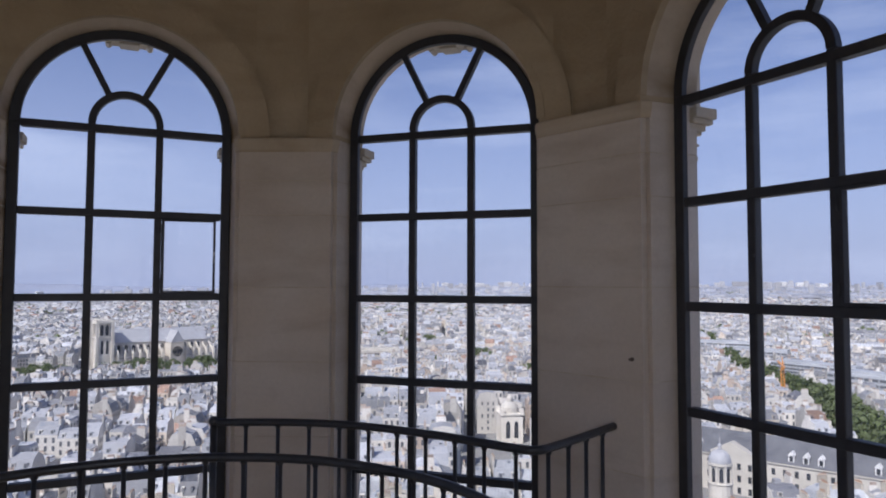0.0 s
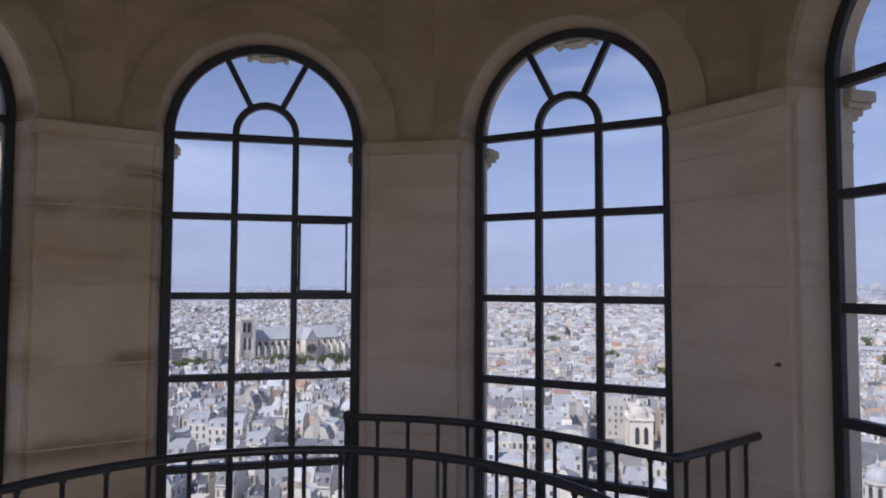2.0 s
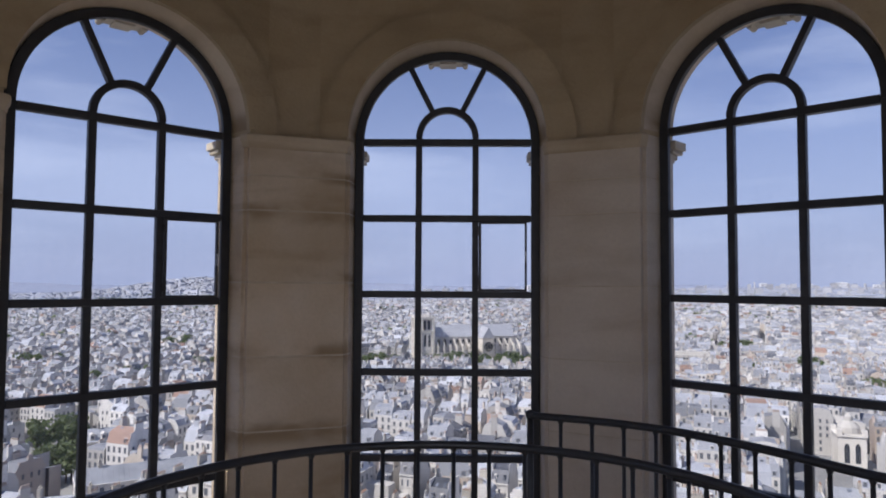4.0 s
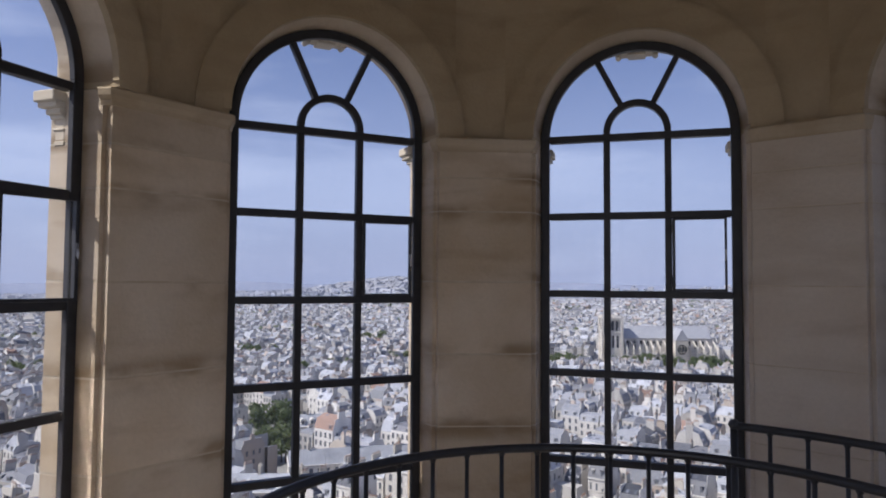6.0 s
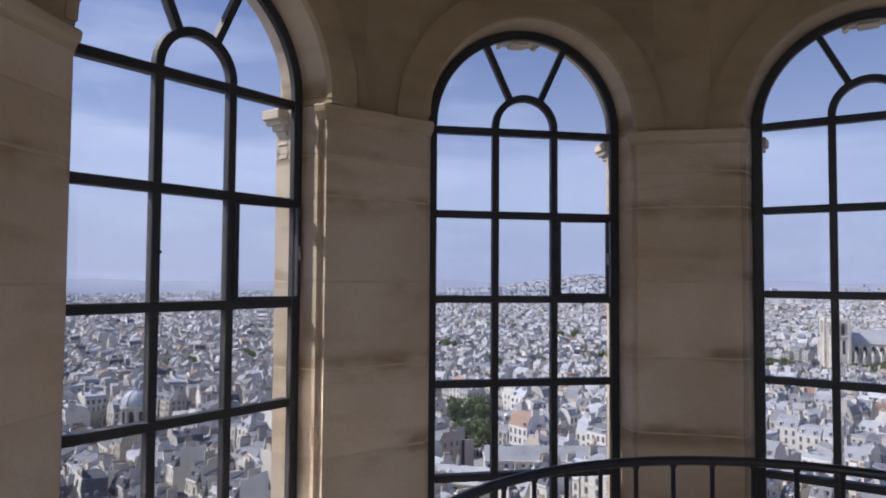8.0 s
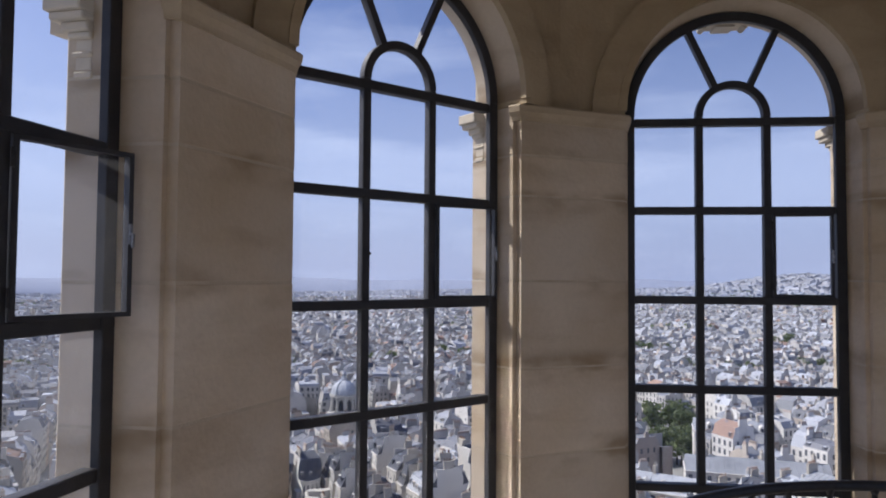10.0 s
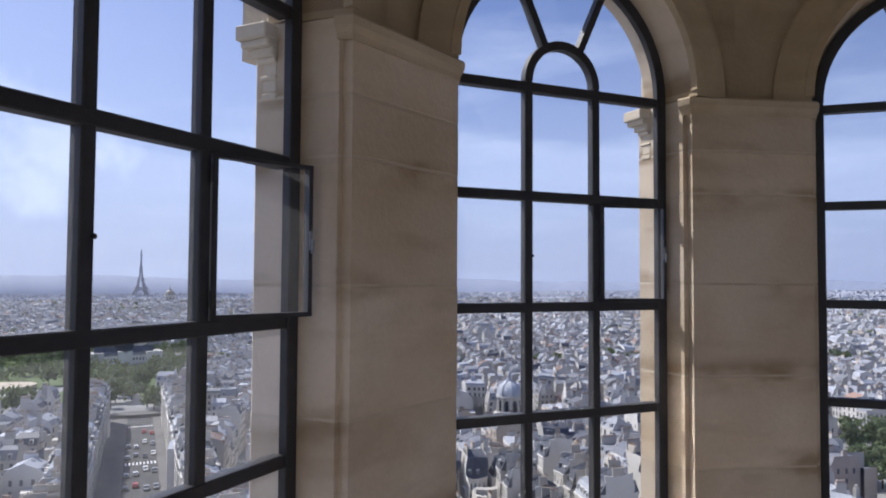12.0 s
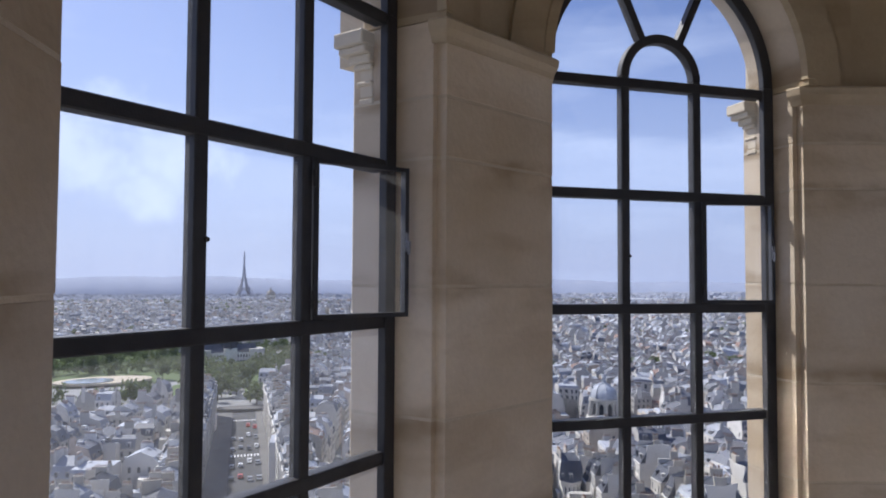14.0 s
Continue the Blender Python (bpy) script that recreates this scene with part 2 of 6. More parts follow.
vl.new(v_bp.outputs["Normal"], v_rf.inputs["Normal"])
vl.new(v_rf.outputs["BSDF"], v_mix.inputs[1])
vl.new(v_gl.outputs["BSDF"], v_mix.inputs[2])
vl.new(v_mix.outputs["Shader"], v_out.inputs["Surface"])


# ---- building helpers ----
def finish(name, bm, mats, parent=None, label="", smooth=False):
    me = bpy.data.meshes.new(name)
    bmesh.ops.recalc_face_normals(bm, faces=bm.faces[:])
    bm.to_mesh(me)
    bm.free()
    for m in (mats if isinstance(mats, (list, tuple)) else [mats]):
        me.materials.append(m)
    if smooth:
        me.polygons.foreach_set("use_smooth", [True] * len(me.polygons))
    ob = new(name, me)
    if parent is not None:
        ob.parent = parent
    if label:
        ob["label"] = label
    return ob


def part(name, bm, mat, parent, label="", smooth=False):
    return finish(name, bm, mat, parent, label, smooth)


def thing(name, label, category, group="", kind="", m=None):
    e = new(name)
    e.empty_display_size = 0.2
    if m is not None:
        e.matrix_world = m
    return tagged(e, label, category, group, kind)


def box(bm, x0, x1, y0, y1, z0, z1, mi=0):
    v = [bm.verts.new((x, y, z)) for z in (z0, z1) for x, y in ((x0, y0), (x1, y0), (x1, y1), (x0, y1))]
    for q in ((3, 2, 1, 0), (4, 5, 6, 7), (0, 1, 5, 4), (1, 2, 6, 5), (2, 3, 7, 6), (3, 0, 4, 7)):
        bm.faces.new([v[i] for i in q]).material_index = mi


def prism(bm, pts, z0, z1, mi=0, cap=True):
    """An upright prism on the plan pts."""
    lo, hi = [bm.verts.new((*p, z0)) for p in pts], [bm.verts.new((*p, z1)) for p in pts]
    k = len(pts)
    for i in range(k):
        bm.faces.new((lo[i], lo[(i + 1) % k], hi[(i + 1) % k], hi[i])).material_index = mi
    if cap:
        bm.faces.new(lo[::-1]).material_index = mi
        bm.faces.new(hi).material_index = mi


def lathe(bm, profile, steps=24, centre=(0, 0), a0=0.0, a1=2 * math.pi, mi=0):
    closed = abs(a1 - a0 - 2 * math.pi) < 1e-6
    rings = []
    for i in range(steps if closed else steps + 1):
        a = a0 + (a1 - a0) * i / steps
        rings.append([bm.verts.new((centre[0] + r * math.cos(a), centre[1] + r * math.sin(a), z)) for r, z in profile])
    for i in range(steps):
        p, q = rings[i], rings[(i + 1) % len(rings)]
        for j in range(len(profile) - 1):
            bm.faces.new((p[j], q[j], q[j + 1], p[j + 1])).material_index = mi


def tube(bm, pts, radius, sides=8, closed=False):
    """A round bar along pts."""
    pts = [Vector(p) for p in pts]
    k = len(pts)
    rings = []
    for i, p in enumerate(pts):
        a = pts[(i - 1) % k] if closed or i else p
        b = pts[(i + 1) % k] if closed or i < k - 1 else p
        d = (b - a).normalized()
        u = d.cross(Vector((0, 0, 1)) if abs(d.z) < 0.9 else Vector((1, 0, 0))).normalized()
        w = u.cross(d)
        rings.append([bm.verts.new(p + radius * (math.cos(t) * u + math.sin(t) * w)) for t in (2 * math.pi * s / sides for s in range(sides))])
    for i in range(k if closed else k - 1):
        p, q = rings[i], rings[(i + 1) % k]
        for s in range(sides):
            bm.faces.new((p[s], p[(s + 1) % sides], q[(s + 1) % sides], q[s]))
    if not closed:
        bm.faces.new(rings[0])
        bm.faces.new(rings[-1][::-1])


def arch_band(bm, r0, r1, y0, y1, zc, steps=24, a0=0.0, a1=math.pi, mi=0, cx=0.0):
    """A bar of box section bent to an arch in the local x-z plane; r0 inside, r1 outside."""
    rings = []
    for i in range(steps + 1):
        a = a0 + (a1 - a0) * i / steps
        c, s = math.cos(a), math.sin(a)
        rings.append([bm.verts.new((cx + r * c, y, zc + r * s)) for r, y in ((r0, y0), (r1, y0), (r1, y1), (r0, y1))])
    for i in range(steps):
        p, q = rings[i], rings[i + 1]
        for j in range(4):
            bm.faces.new((p[j], q[j], q[(j + 1) % 4], p[(j + 1) % 4])).material_index = mi
    bm.faces.new(rings[0]).material_index = mi
    bm.faces.new(rings[-1][::-1]).material_index = mi


def bevelled(bm, width, seg=1):
    bmesh.ops.bevel(bm, geom=bm.edges[:], offset=width, segments=seg, affect="EDGES", clamp_overlap=True)
    return bm


# ---- the lantern: eight bays round the axis ----
# bay: degrees left of +y, distance of the window plane, twist, heights of the upper four transoms
BAYS = [
    (-38.90, 2.475, 2.37, (2.567, 2.085, 1.601, 1.119)),
    (6.27, 2.509, 0.52, (2.588, 2.103, 1.613, 1.124)),
    (49.26, 2.540, -0.01, (2.592, 2.103, 1.620, 1.129)),
    (92.38, 2.554, 0.10, (2.564, 2.072, 1.578, 1.090)),
    (136.79, 2.495, -2.14, (2.559, 2.068, 1.571, 1.085)),
    (181.01, 2.536, -6.16, (2.574, 2.075, 1.557, 1.110)),
    (227.70, 2.520, -2.0, (2.575, 2.085, 1.590, 1.110)),
    (274.40, 2.500, 0.0, (2.575, 2.085, 1.590, 1.110)),
]
OPEN = [10.0, None, 6.0, 7.0, 12.0, 20.0, None, None]   # how far each casement stands open; None: a fixed pane
JAMB, EDGE = 0.59, 0.62          # half widths: at the window, at the inner corner of the jamb
DEPTH, OUT = 0.21, 0.10          # jamb depth inside the window plane, reveal depth outside
SPRING, TOPZ, SILL = 2.565, 3.55, 0.16
ARCH = SPRING + 0.025             # centre of the arches
RING = 0.79                      # outer radius of the arch ring


def bay_pose(i):
    az, dist, twist, _ = BAYS[i]
    return pose(-math.sin(radians(az)) * dist, math.cos(radians(az)) * dist, 0, 0, 0, az + twist)   # local x right, y outwards


def bay_point(i, x, y):
    p = bay_pose(i) @ Vector((x, y, 0))
    return (p.x, p.y)


# fill lamps added in the two unseen windows behind the walk, to brighten the piers
for b in (6, 7):
    ld = bpy.data.lights.new("window_skylight", "AREA")
    ld.shape, ld.size, ld.size_y, ld.energy, ld.color = "RECTANGLE", 0.98, 2.3, 9.5 if b == 6 else 1.6, (0.98, 0.97, 0.96)
    lo = new("window_skylight", ld)
    lo.matrix_world = bay_pose(b) @ Matrix.Translation((0, 0.06, 1.45)) @ pose(0, 0, 0, -90, 0, 0)


def pier(i):
    """The stone pier between bay i+1 (on its left, seen from inside) and bay i."""
    j = (i + 1) % 8
    p = thing("pier", "weathered limestone wall pier between arched windows", "pier", "piers of the lantern", "structure")
    worn = 0.04 if j == 4 else 0.0      # this corner stands back a little
    a, b = Vector(bay_point(j, EDGE, worn - DEPTH)), Vector(bay_point(i, -EDGE, -DEPTH))
    u = (b - a).normalized()
    back = Vector((-u.y, u.x)) if Vector((-u.y, u.x)).dot(a) > 0 else Vector((u.y, -u.x))
    aw, bw = Vector(bay_point(j, JAMB, 0.0)), Vector(bay_point(i, -JAMB, 0.0))
    ax, bx = Vector(bay_point(j, 0.565, 0.008)), Vector(bay_point(i, -0.565, 0.008))
    reveal = OUT + (0.045 if j in (4, 5) else 0.0)      # the western reveals are deeper on this side
    ao, bo = Vector(bay_point(j, 0.565, reveal)), Vector(bay_point(i, -0.565, OUT))
    ao2, bo2 = Vector(bay_point(j, 0.585, reveal + 0.02)), Vector(bay_point(i, -0.585, OUT + 0.02))
    ae, be = Vector(bay_point(j, 0.75, 0.20)), Vector(bay_point(i, -0.75, 0.20))
    aj, bj = Vector(bay_point(j, 0.600, worn - 0.17)), Vector(bay_point(i, -0.600, -0.17))
    ar, br = Vector(bay_point(j, EDGE + 0.002, worn - 0.172)), Vector(bay_point(i, -EDGE - 0.002, -0.172))
    plan = [a, b, br, bj, bw, bx, bo, bo2, be, ae, ao2, ao, ax, aw, aj, ar]
    core = bmesh.new()
    inset = [q + (sum(plan, Vector((0, 0))) / len(plan) - q).normalized() * 0.0008 for q in plan]
    prism(core, inset, 0.0, SPRING - 0.06)
    part("core", core, MORTAR, p, "mortar bed behind the stones")
    joints = [0.0, 0.36, 0.815, 1.245, 1.68, 2.105, 2.31, SPRING - 0.0015]
    off = random.uniform(-0.012, 0.012)
    for k in range(len(joints) - 1):
        gap = 0.0034 if i < 2 else 0.0055
        z0, z1 = joints[k] + (off if k else 0) + gap, joints[k + 1] + (off if k < len(joints) - 2 else 0) - gap
        bm = bmesh.new()
        push = random.uniform(0, 0.0025)
        prism(bm, [q - back * push for q in plan], z0, z1)
        bmesh.ops.bevel(bm, geom=[e for e in bm.edges if abs(e.verts[0].co.z - e.verts[1].co.z) < 1e-6], offset=0.0016, segments=1, affect="EDGES")
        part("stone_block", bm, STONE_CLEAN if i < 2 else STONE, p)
    # impost moulding, run round the front and the jambs
    mold = bmesh.new()
    prof = [(0.0, SPRING - 0.085), (0.007, SPRING - 0.083), (0.011, SPRING - 0.062), (0.023, SPRING - 0.04), (0.026, SPRING - 0.012), (0.021, SPRING - 0.004), (0.0, SPRING)]
    if i < 2:
        prof = [(d * 0.55, z) for d, z in prof]
    path = [aj, a, a + u * 0.05, b - u * 0.05, b, bj]
    rings = []
    for q in path:
        if q is path[0] or q is path[1]:
            side = -u if q is path[0] else (-u - back).normalized() * 1.2
        elif q is path[4] or q is path[5]:
            side = u if q is path[5] else (u - back).normalized() * 1.2
        else:
            side = -back
        rings.append([mold.verts.new((*(q + side * d), z)) for d, z in prof])
    for r0, r1 in zip(rings, rings[1:]):
        for s in range(len(prof) - 1):
            mold.faces.new((r0[s], r1[s], r1[s + 1], r0[s + 1]))
    mold.faces.new([r[-1] for r in rings])
    part("impost_moulding", mold, STONE_MID, p, "worn limestone impost moulding")
    # hollow corner that eases one wall plane into the next
    yc = -DEPTH + 0.055
    p1, p2 = Vector(bay_point(j, 0.3, yc)), Vector(bay_point(j, 1.3, yc))
    q1, q2 = Vector(bay_point(i, -0.3, yc)), Vector(bay_point(i, -1.3, yc))
    d1, d2 = p2 - p1, q2 - q1
    t = ((q1 - p1).x * d2.y - (q1 - p1).y * d2.x) / (d1.x * d2.y - d1.y * d2.x)
    cn = p1 + d1 * t
    e1, e2 = cn - d1.normalized() * 0.17, cn - d2.normalized() * 0.17
    hc = bmesh.new()
    cols = []
    for k in range(11):
        f = k / 10
        pt = e1 * (1 - f) ** 2 + cn * 2 * f * (1 - f) + e2 * f * f - back * 0.0015
        cols.append((hc.verts.new((*pt, SPRING - 0.01)), hc.verts.new((*pt, TOPZ))))
    for k in range(10):
        hc.faces.new((cols[k][0], cols[k + 1][0], cols[k + 1][1], cols[k][1]))
    part("hollow_corner", hc, STONE_SHADED, p, smooth=True)
    up = bmesh.new()
    mid = (a + b) / 2
    prism(up, [mid + back * r + u * l for r, l in ((0.20, -0.22), (0.20, 0.22), (0.55, 0.32), (0.55, -0.32))], SPRING - 0.06, TOPZ + 0.02)
    part("upper_core", up, STONE_OUT, p)
    # outdoor impost caps on both reveals
    for bay, sgn in ((j, 1), (i, -1)):
        cap = bmesh.new()
        for x, y1, z0, z1 in ((0.560, 0.135, 2.30, 2.325), (0.563, 0.13, 2.325, 2.37), (0.557, 0.14, 2.37, 2.385), (0.563, 0.13, 2.385, 2.425), (0.550, 0.15, 2.425, 2.445), (0.538, 0.165, 2.445, 2.475), (0.515, 0.19, 2.475, 2.50), (0.500, 0.20, 2.50, 2.55)):
            x += 0.0 if bay in (4, 5) else 0.026
            xs = sorted((sgn * x, sgn * 0.62))
            box(cap, xs[0], xs[1], 0.055, y1 - (0.012 if sgn > 0 and bay in (4, 5) else 0.0), z0, z1)
        o = part("outdoor_impost", bevelled(cap, 0.005), STONE_OUT, p, "sunlit outdoor limestone impost cap")
        o.matrix_basis = bay_pose(bay)
    return p


def bay_wall(i):
    """The wall over one window: arch barrel, proud arch ring, spandrels rising to the dome."""
    w = thing("wall_%d" % (i + 1), "dim limestone wall above an arched window", "wall", "", "structure", bay_pose(i))
    r_in, n = EDGE, 28
    left, right = Vector(bay_point(i, -1.2, 0)), Vector(bay_point(i, 1.2, 0))
    # ring of single voussoirs
    count = 11
    for k in range(count):
        bm = bmesh.new()
        a0, a1 = math.pi * k / count + 0.0003, math.pi * (k + 1) / count - 0.0003
        arch_band(bm, r_in - 0.002, RING, -DEPTH, -DEPTH + 0.08, ARCH, 5, a0, a1)
        part("voussoir", bm, STONE_SHADED, w)
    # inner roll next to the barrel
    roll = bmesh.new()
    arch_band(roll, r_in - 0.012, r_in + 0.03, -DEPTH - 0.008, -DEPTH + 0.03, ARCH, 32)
    part("arch_roll", roll, STONE_SHADED, w)
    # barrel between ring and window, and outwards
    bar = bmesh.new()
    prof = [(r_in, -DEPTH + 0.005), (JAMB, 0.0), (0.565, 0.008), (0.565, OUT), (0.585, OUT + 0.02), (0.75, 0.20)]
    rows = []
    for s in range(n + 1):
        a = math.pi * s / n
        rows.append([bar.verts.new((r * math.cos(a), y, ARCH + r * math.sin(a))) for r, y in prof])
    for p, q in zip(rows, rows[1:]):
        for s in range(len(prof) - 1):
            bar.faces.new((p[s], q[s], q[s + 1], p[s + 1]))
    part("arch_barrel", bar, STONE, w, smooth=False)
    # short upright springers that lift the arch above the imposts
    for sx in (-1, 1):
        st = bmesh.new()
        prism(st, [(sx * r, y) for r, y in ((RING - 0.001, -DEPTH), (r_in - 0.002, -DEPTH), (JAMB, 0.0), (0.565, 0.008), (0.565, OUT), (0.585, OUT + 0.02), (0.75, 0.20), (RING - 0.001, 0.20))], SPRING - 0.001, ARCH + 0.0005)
        part("springer", st, STONE_SHADED, w)
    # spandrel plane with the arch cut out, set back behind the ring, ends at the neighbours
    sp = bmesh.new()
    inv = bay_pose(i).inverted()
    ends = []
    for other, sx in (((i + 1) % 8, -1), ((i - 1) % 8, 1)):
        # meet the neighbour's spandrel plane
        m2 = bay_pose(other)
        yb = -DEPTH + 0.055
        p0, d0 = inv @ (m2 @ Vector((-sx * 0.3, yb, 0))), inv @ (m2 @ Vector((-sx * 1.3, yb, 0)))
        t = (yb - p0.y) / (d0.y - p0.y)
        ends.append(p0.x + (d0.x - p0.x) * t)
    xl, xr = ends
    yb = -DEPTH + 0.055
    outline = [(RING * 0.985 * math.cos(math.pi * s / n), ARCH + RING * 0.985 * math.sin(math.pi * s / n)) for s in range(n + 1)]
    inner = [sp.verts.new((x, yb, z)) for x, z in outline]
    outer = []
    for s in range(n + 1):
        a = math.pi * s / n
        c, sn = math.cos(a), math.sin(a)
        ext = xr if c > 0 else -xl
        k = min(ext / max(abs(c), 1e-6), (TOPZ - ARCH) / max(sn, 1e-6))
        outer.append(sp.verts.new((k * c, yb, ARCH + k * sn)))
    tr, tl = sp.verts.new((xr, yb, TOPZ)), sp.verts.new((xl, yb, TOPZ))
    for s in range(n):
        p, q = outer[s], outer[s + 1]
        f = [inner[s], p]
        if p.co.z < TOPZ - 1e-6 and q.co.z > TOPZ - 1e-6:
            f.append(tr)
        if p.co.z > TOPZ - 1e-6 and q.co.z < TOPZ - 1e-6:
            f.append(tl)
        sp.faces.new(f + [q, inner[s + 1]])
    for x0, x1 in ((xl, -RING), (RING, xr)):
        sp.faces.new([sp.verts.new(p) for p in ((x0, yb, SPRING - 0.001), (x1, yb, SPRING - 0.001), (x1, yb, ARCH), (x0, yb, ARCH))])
    part("spandrel", sp, STONE_SHADED, w)
    # solid mass of the wall behind
    ms = bmesh.new()
    for sx, ex in ((-1, xl), (1, xr)):
        xs = sorted((sx * 0.82, ex))
        box(ms, xs[0], xs[1], yb + 0.004, 0.20, SPRING + 0.001, TOPZ)
    box(ms, -0.82, 0.82, yb + 0.004, 0.20, ARCH + 0.80, TOPZ)
    part("wall_mass", ms, STONE_OUT, w)
    out = bmesh.new()
    arch_band(out, 0.76, 0.83, 0.05, 0.20, ARCH, 24)
    part("outer_arch", out, STONE_OUT, w)
    # carved keystone outside
    ks = bmesh.new()
    for x, y0, y1, z0, z1 in ((0.10, 0.10, 0.20, 3.150, 3.24), (0.13, 0.10, 0.24, 3.24, 3.30), (0.055, 0.10, 0.215, 3.140, 3.152)):
        box(ks, -x, x, y0, y1, z0, z1)
    for sx in (-1, 1):
        tube(ks, [(sx * 0.115, 0.11, 3.152), (sx * 0.115, 0.20, 3.152)], 0.019, 12)
    part("keystone", bevelled(ks, 0.004), STONE_OUT, w, "carved scroll keystone seen through the arch")
    # parapet below the sill
    pb = bmesh.new()
    box(pb, -0.60, 0.60, -0.10, 0.28, 0.0, SILL)
    part("sill_block", bevelled(pb, 0.008), STONE, w)
    return w


def pane(w, x0, x1, z0, z1, y=0.0, glass=None):
    bm = bmesh.new()
    box(bm, x0, x1, y - 0.0015, y + 0.0015, z0, z1)
    o = part("pane", bm, glass or GLASS, w)
    o.visible_shadow = False
    return o


def arch_pane(w, poly):
    bm = bmesh.new()
    f0 = [bm.verts.new((x, -0.0015, z)) for x, z in poly]
    f1 = [bm.verts.new((x, 0.0015, z)) for x, z in poly]
    k = len(poly)
    bm.faces.new(f0)
    bm.faces.new(f1[::-1])
    for s in range(k):
        bm.faces.new((f0[s], f1[s], f1[(s + 1) % k], f0[(s + 1) % k]))
    o = part("pane", bm, CLEAR, w)
    o.visible_shadow = False


def window(i):
    h = BAYS[i][3]
    h1, h2, h3, h4 = h
    h5, h6 = h4 - 0.535, h4 - 0.92
    w = thing("window_%d" % (i + 1), "tall arched window with black iron glazing bars", "window", "lantern windows", "structure", bay_pose(i))
    F0, F1 = 0.535, JAMB - 0.002      # frame inside and outside
    M, B = 0.181, 0.020               # mullion place, half width of bars
    ya, yb = -0.030, 0.030
    yf = 0.004                        # the frame is shallower than the bars
    bm = bmesh.new()
    for sx in (-1, 1):
        xs = sorted((sx * F0, sx * F1))
        box(bm, xs[0], xs[1], ya, yf, SILL, ARCH)
    box(bm, -F0, F0, ya, yb, SILL, SILL + 0.05)
    arch_band(bm, F0, F1, ya, yf, ARCH, 36)
    part("window_frame", bevelled(bm, 0.003), IRON, w)
    # transoms and mullions
    for z in (h1, h2, h3, h4, h5, h6):
        t = bmesh.new()
        box(t, -F0 + 0.001, F0 - 0.001, ya + 0.004, yb - 0.004, z - 0.0215, z + 0.0215)
        part("transom", bevelled(t, 0.004), IRON, w)
    for x in (-M, M):
        t = bmesh.new()
        box(t, x - B, x + B, ya + 0.007, yb - 0.007, SILL + 0.05, h1 + 0.03)
        part("mullion", bevelled(t, 0.004), IRON, w)
    t = bmesh.new()
    arch_band(t, M - B, M + B, ya + 0.007, yb - 0.007, h1 + 0.03, 24)
    part("lunette_bar", bevelled(t, 0.003), IRON, w)
    for sx in (-1, 1):
        t = bmesh.new()
        d = Vector((sx * 0.150, 0, 0.30)).normalized()
        o = Vector((d.z, 0, -d.x)) * 0.017
        p0, p1 = Vector((sx * 0.090, 0, h1 + 0.19)), Vector((sx * 0.2425, 0, ARCH + 0.495))
        vs = [t.verts.new((q.x, y, q.z)) for y in (ya + 0.008, yb - 0.008) for q in (p0 - o, p0 + o, p1 + o, p1 - o)]
        for q in ((0, 1, 2, 3), (7, 6, 5, 4), (0, 4, 5, 1), (1, 5, 6, 2), (2, 6, 7, 3), (3, 7, 4, 0)):
            t.faces.new([vs[s] for s in q])
        part("radial_bar", t, IRON, w)
    # panes
    cols = ((-F0 + 0.002, -M - B + 0.004), (-M + B - 0.004, M - B + 0.004), (M + B - 0.004, F0 - 0.002))
    zs = [h1, h2, h3, h4, h5, h6, SILL + 0.05]
    for z1, z0 in zip(zs, zs[1:]):
        for c, (x0, x1) in enumerate(cols):
            if not (c == 2 and z1 == h2 and OPEN[i] is not None):
                pane(w, x0, x1, z0 + 0.018, z1 - 0.018, 0.0, WAVY if (i == 4 and z1 <= h3) or (i == 5 and z1 == h5) else CLEAR if z1 == h1 else None)
    arc = lambda r, zc, a0, a1, k: [(r * math.cos(a0 + (a1 - a0) * s / k), zc + r * math.sin(a0 + (a1 - a0) * s / k)) for s in range(k + 1)]
    up = math.atan2(0.495, 0.2425)
    lo = math.atan2(0.16, 0.09)
    arch_pane(w, arc(M - B + 0.002, h1 + 0.03, 0, math.pi, 12) + [(-M + B, h1 + 0.015), (M - B, h1 + 0.015)])
    arch_pane(w, arc(F0 + 0.004, ARCH, up, math.pi - up, 8) + arc(M + B - 0.002, h1 + 0.03, math.pi - lo, lo, 8))
    arch_pane(w, [(F0, h1 + 0.018)] + arc(F0 + 0.004, ARCH, 0.06, up, 10) + arc(M + B - 0.002, h1 + 0.03, lo, 0.0, 6) + [(M + B, h1 + 0.018)])
    arch_pane(w, [(-F0, h1 + 0.018)] + arc(F0 + 0.004, ARCH, math.pi - 0.06, math.pi - up, 10) + arc(M + B - 0.002, h1 + 0.03, math.pi - lo, math.pi, 6) + [(-M - B, h1 + 0.018)])
    if OPEN[i] is None:
        return w
    # opening casement in the right-hand column, hinged on the mullion
    k0, k1 = h3 + 0.0225, h2 - 0.0225
    wide = F0 - M - B - (0.030 if i in (2, 3) else 0.004)
    cz = bmesh.new()
    for x0, x1, z0, z1 in ((0, 0.016, k0, k1), (wide - 0.014, wide, k0, k1), (0.016, wide - 0.014, k0, k0 + 0.014), (0.016, wide - 0.014, k1 - 0.012, k1)):
        box(cz, x0, x1, -0.014, 0.014, z0, z1)
    c = part("casement", cz, IRON, w, "black iron casement standing slightly open")
    c.matrix_basis = pose(M + B + 0.002, -0.018, 0, 0, 0, -OPEN[i])
    g = bmesh.new()
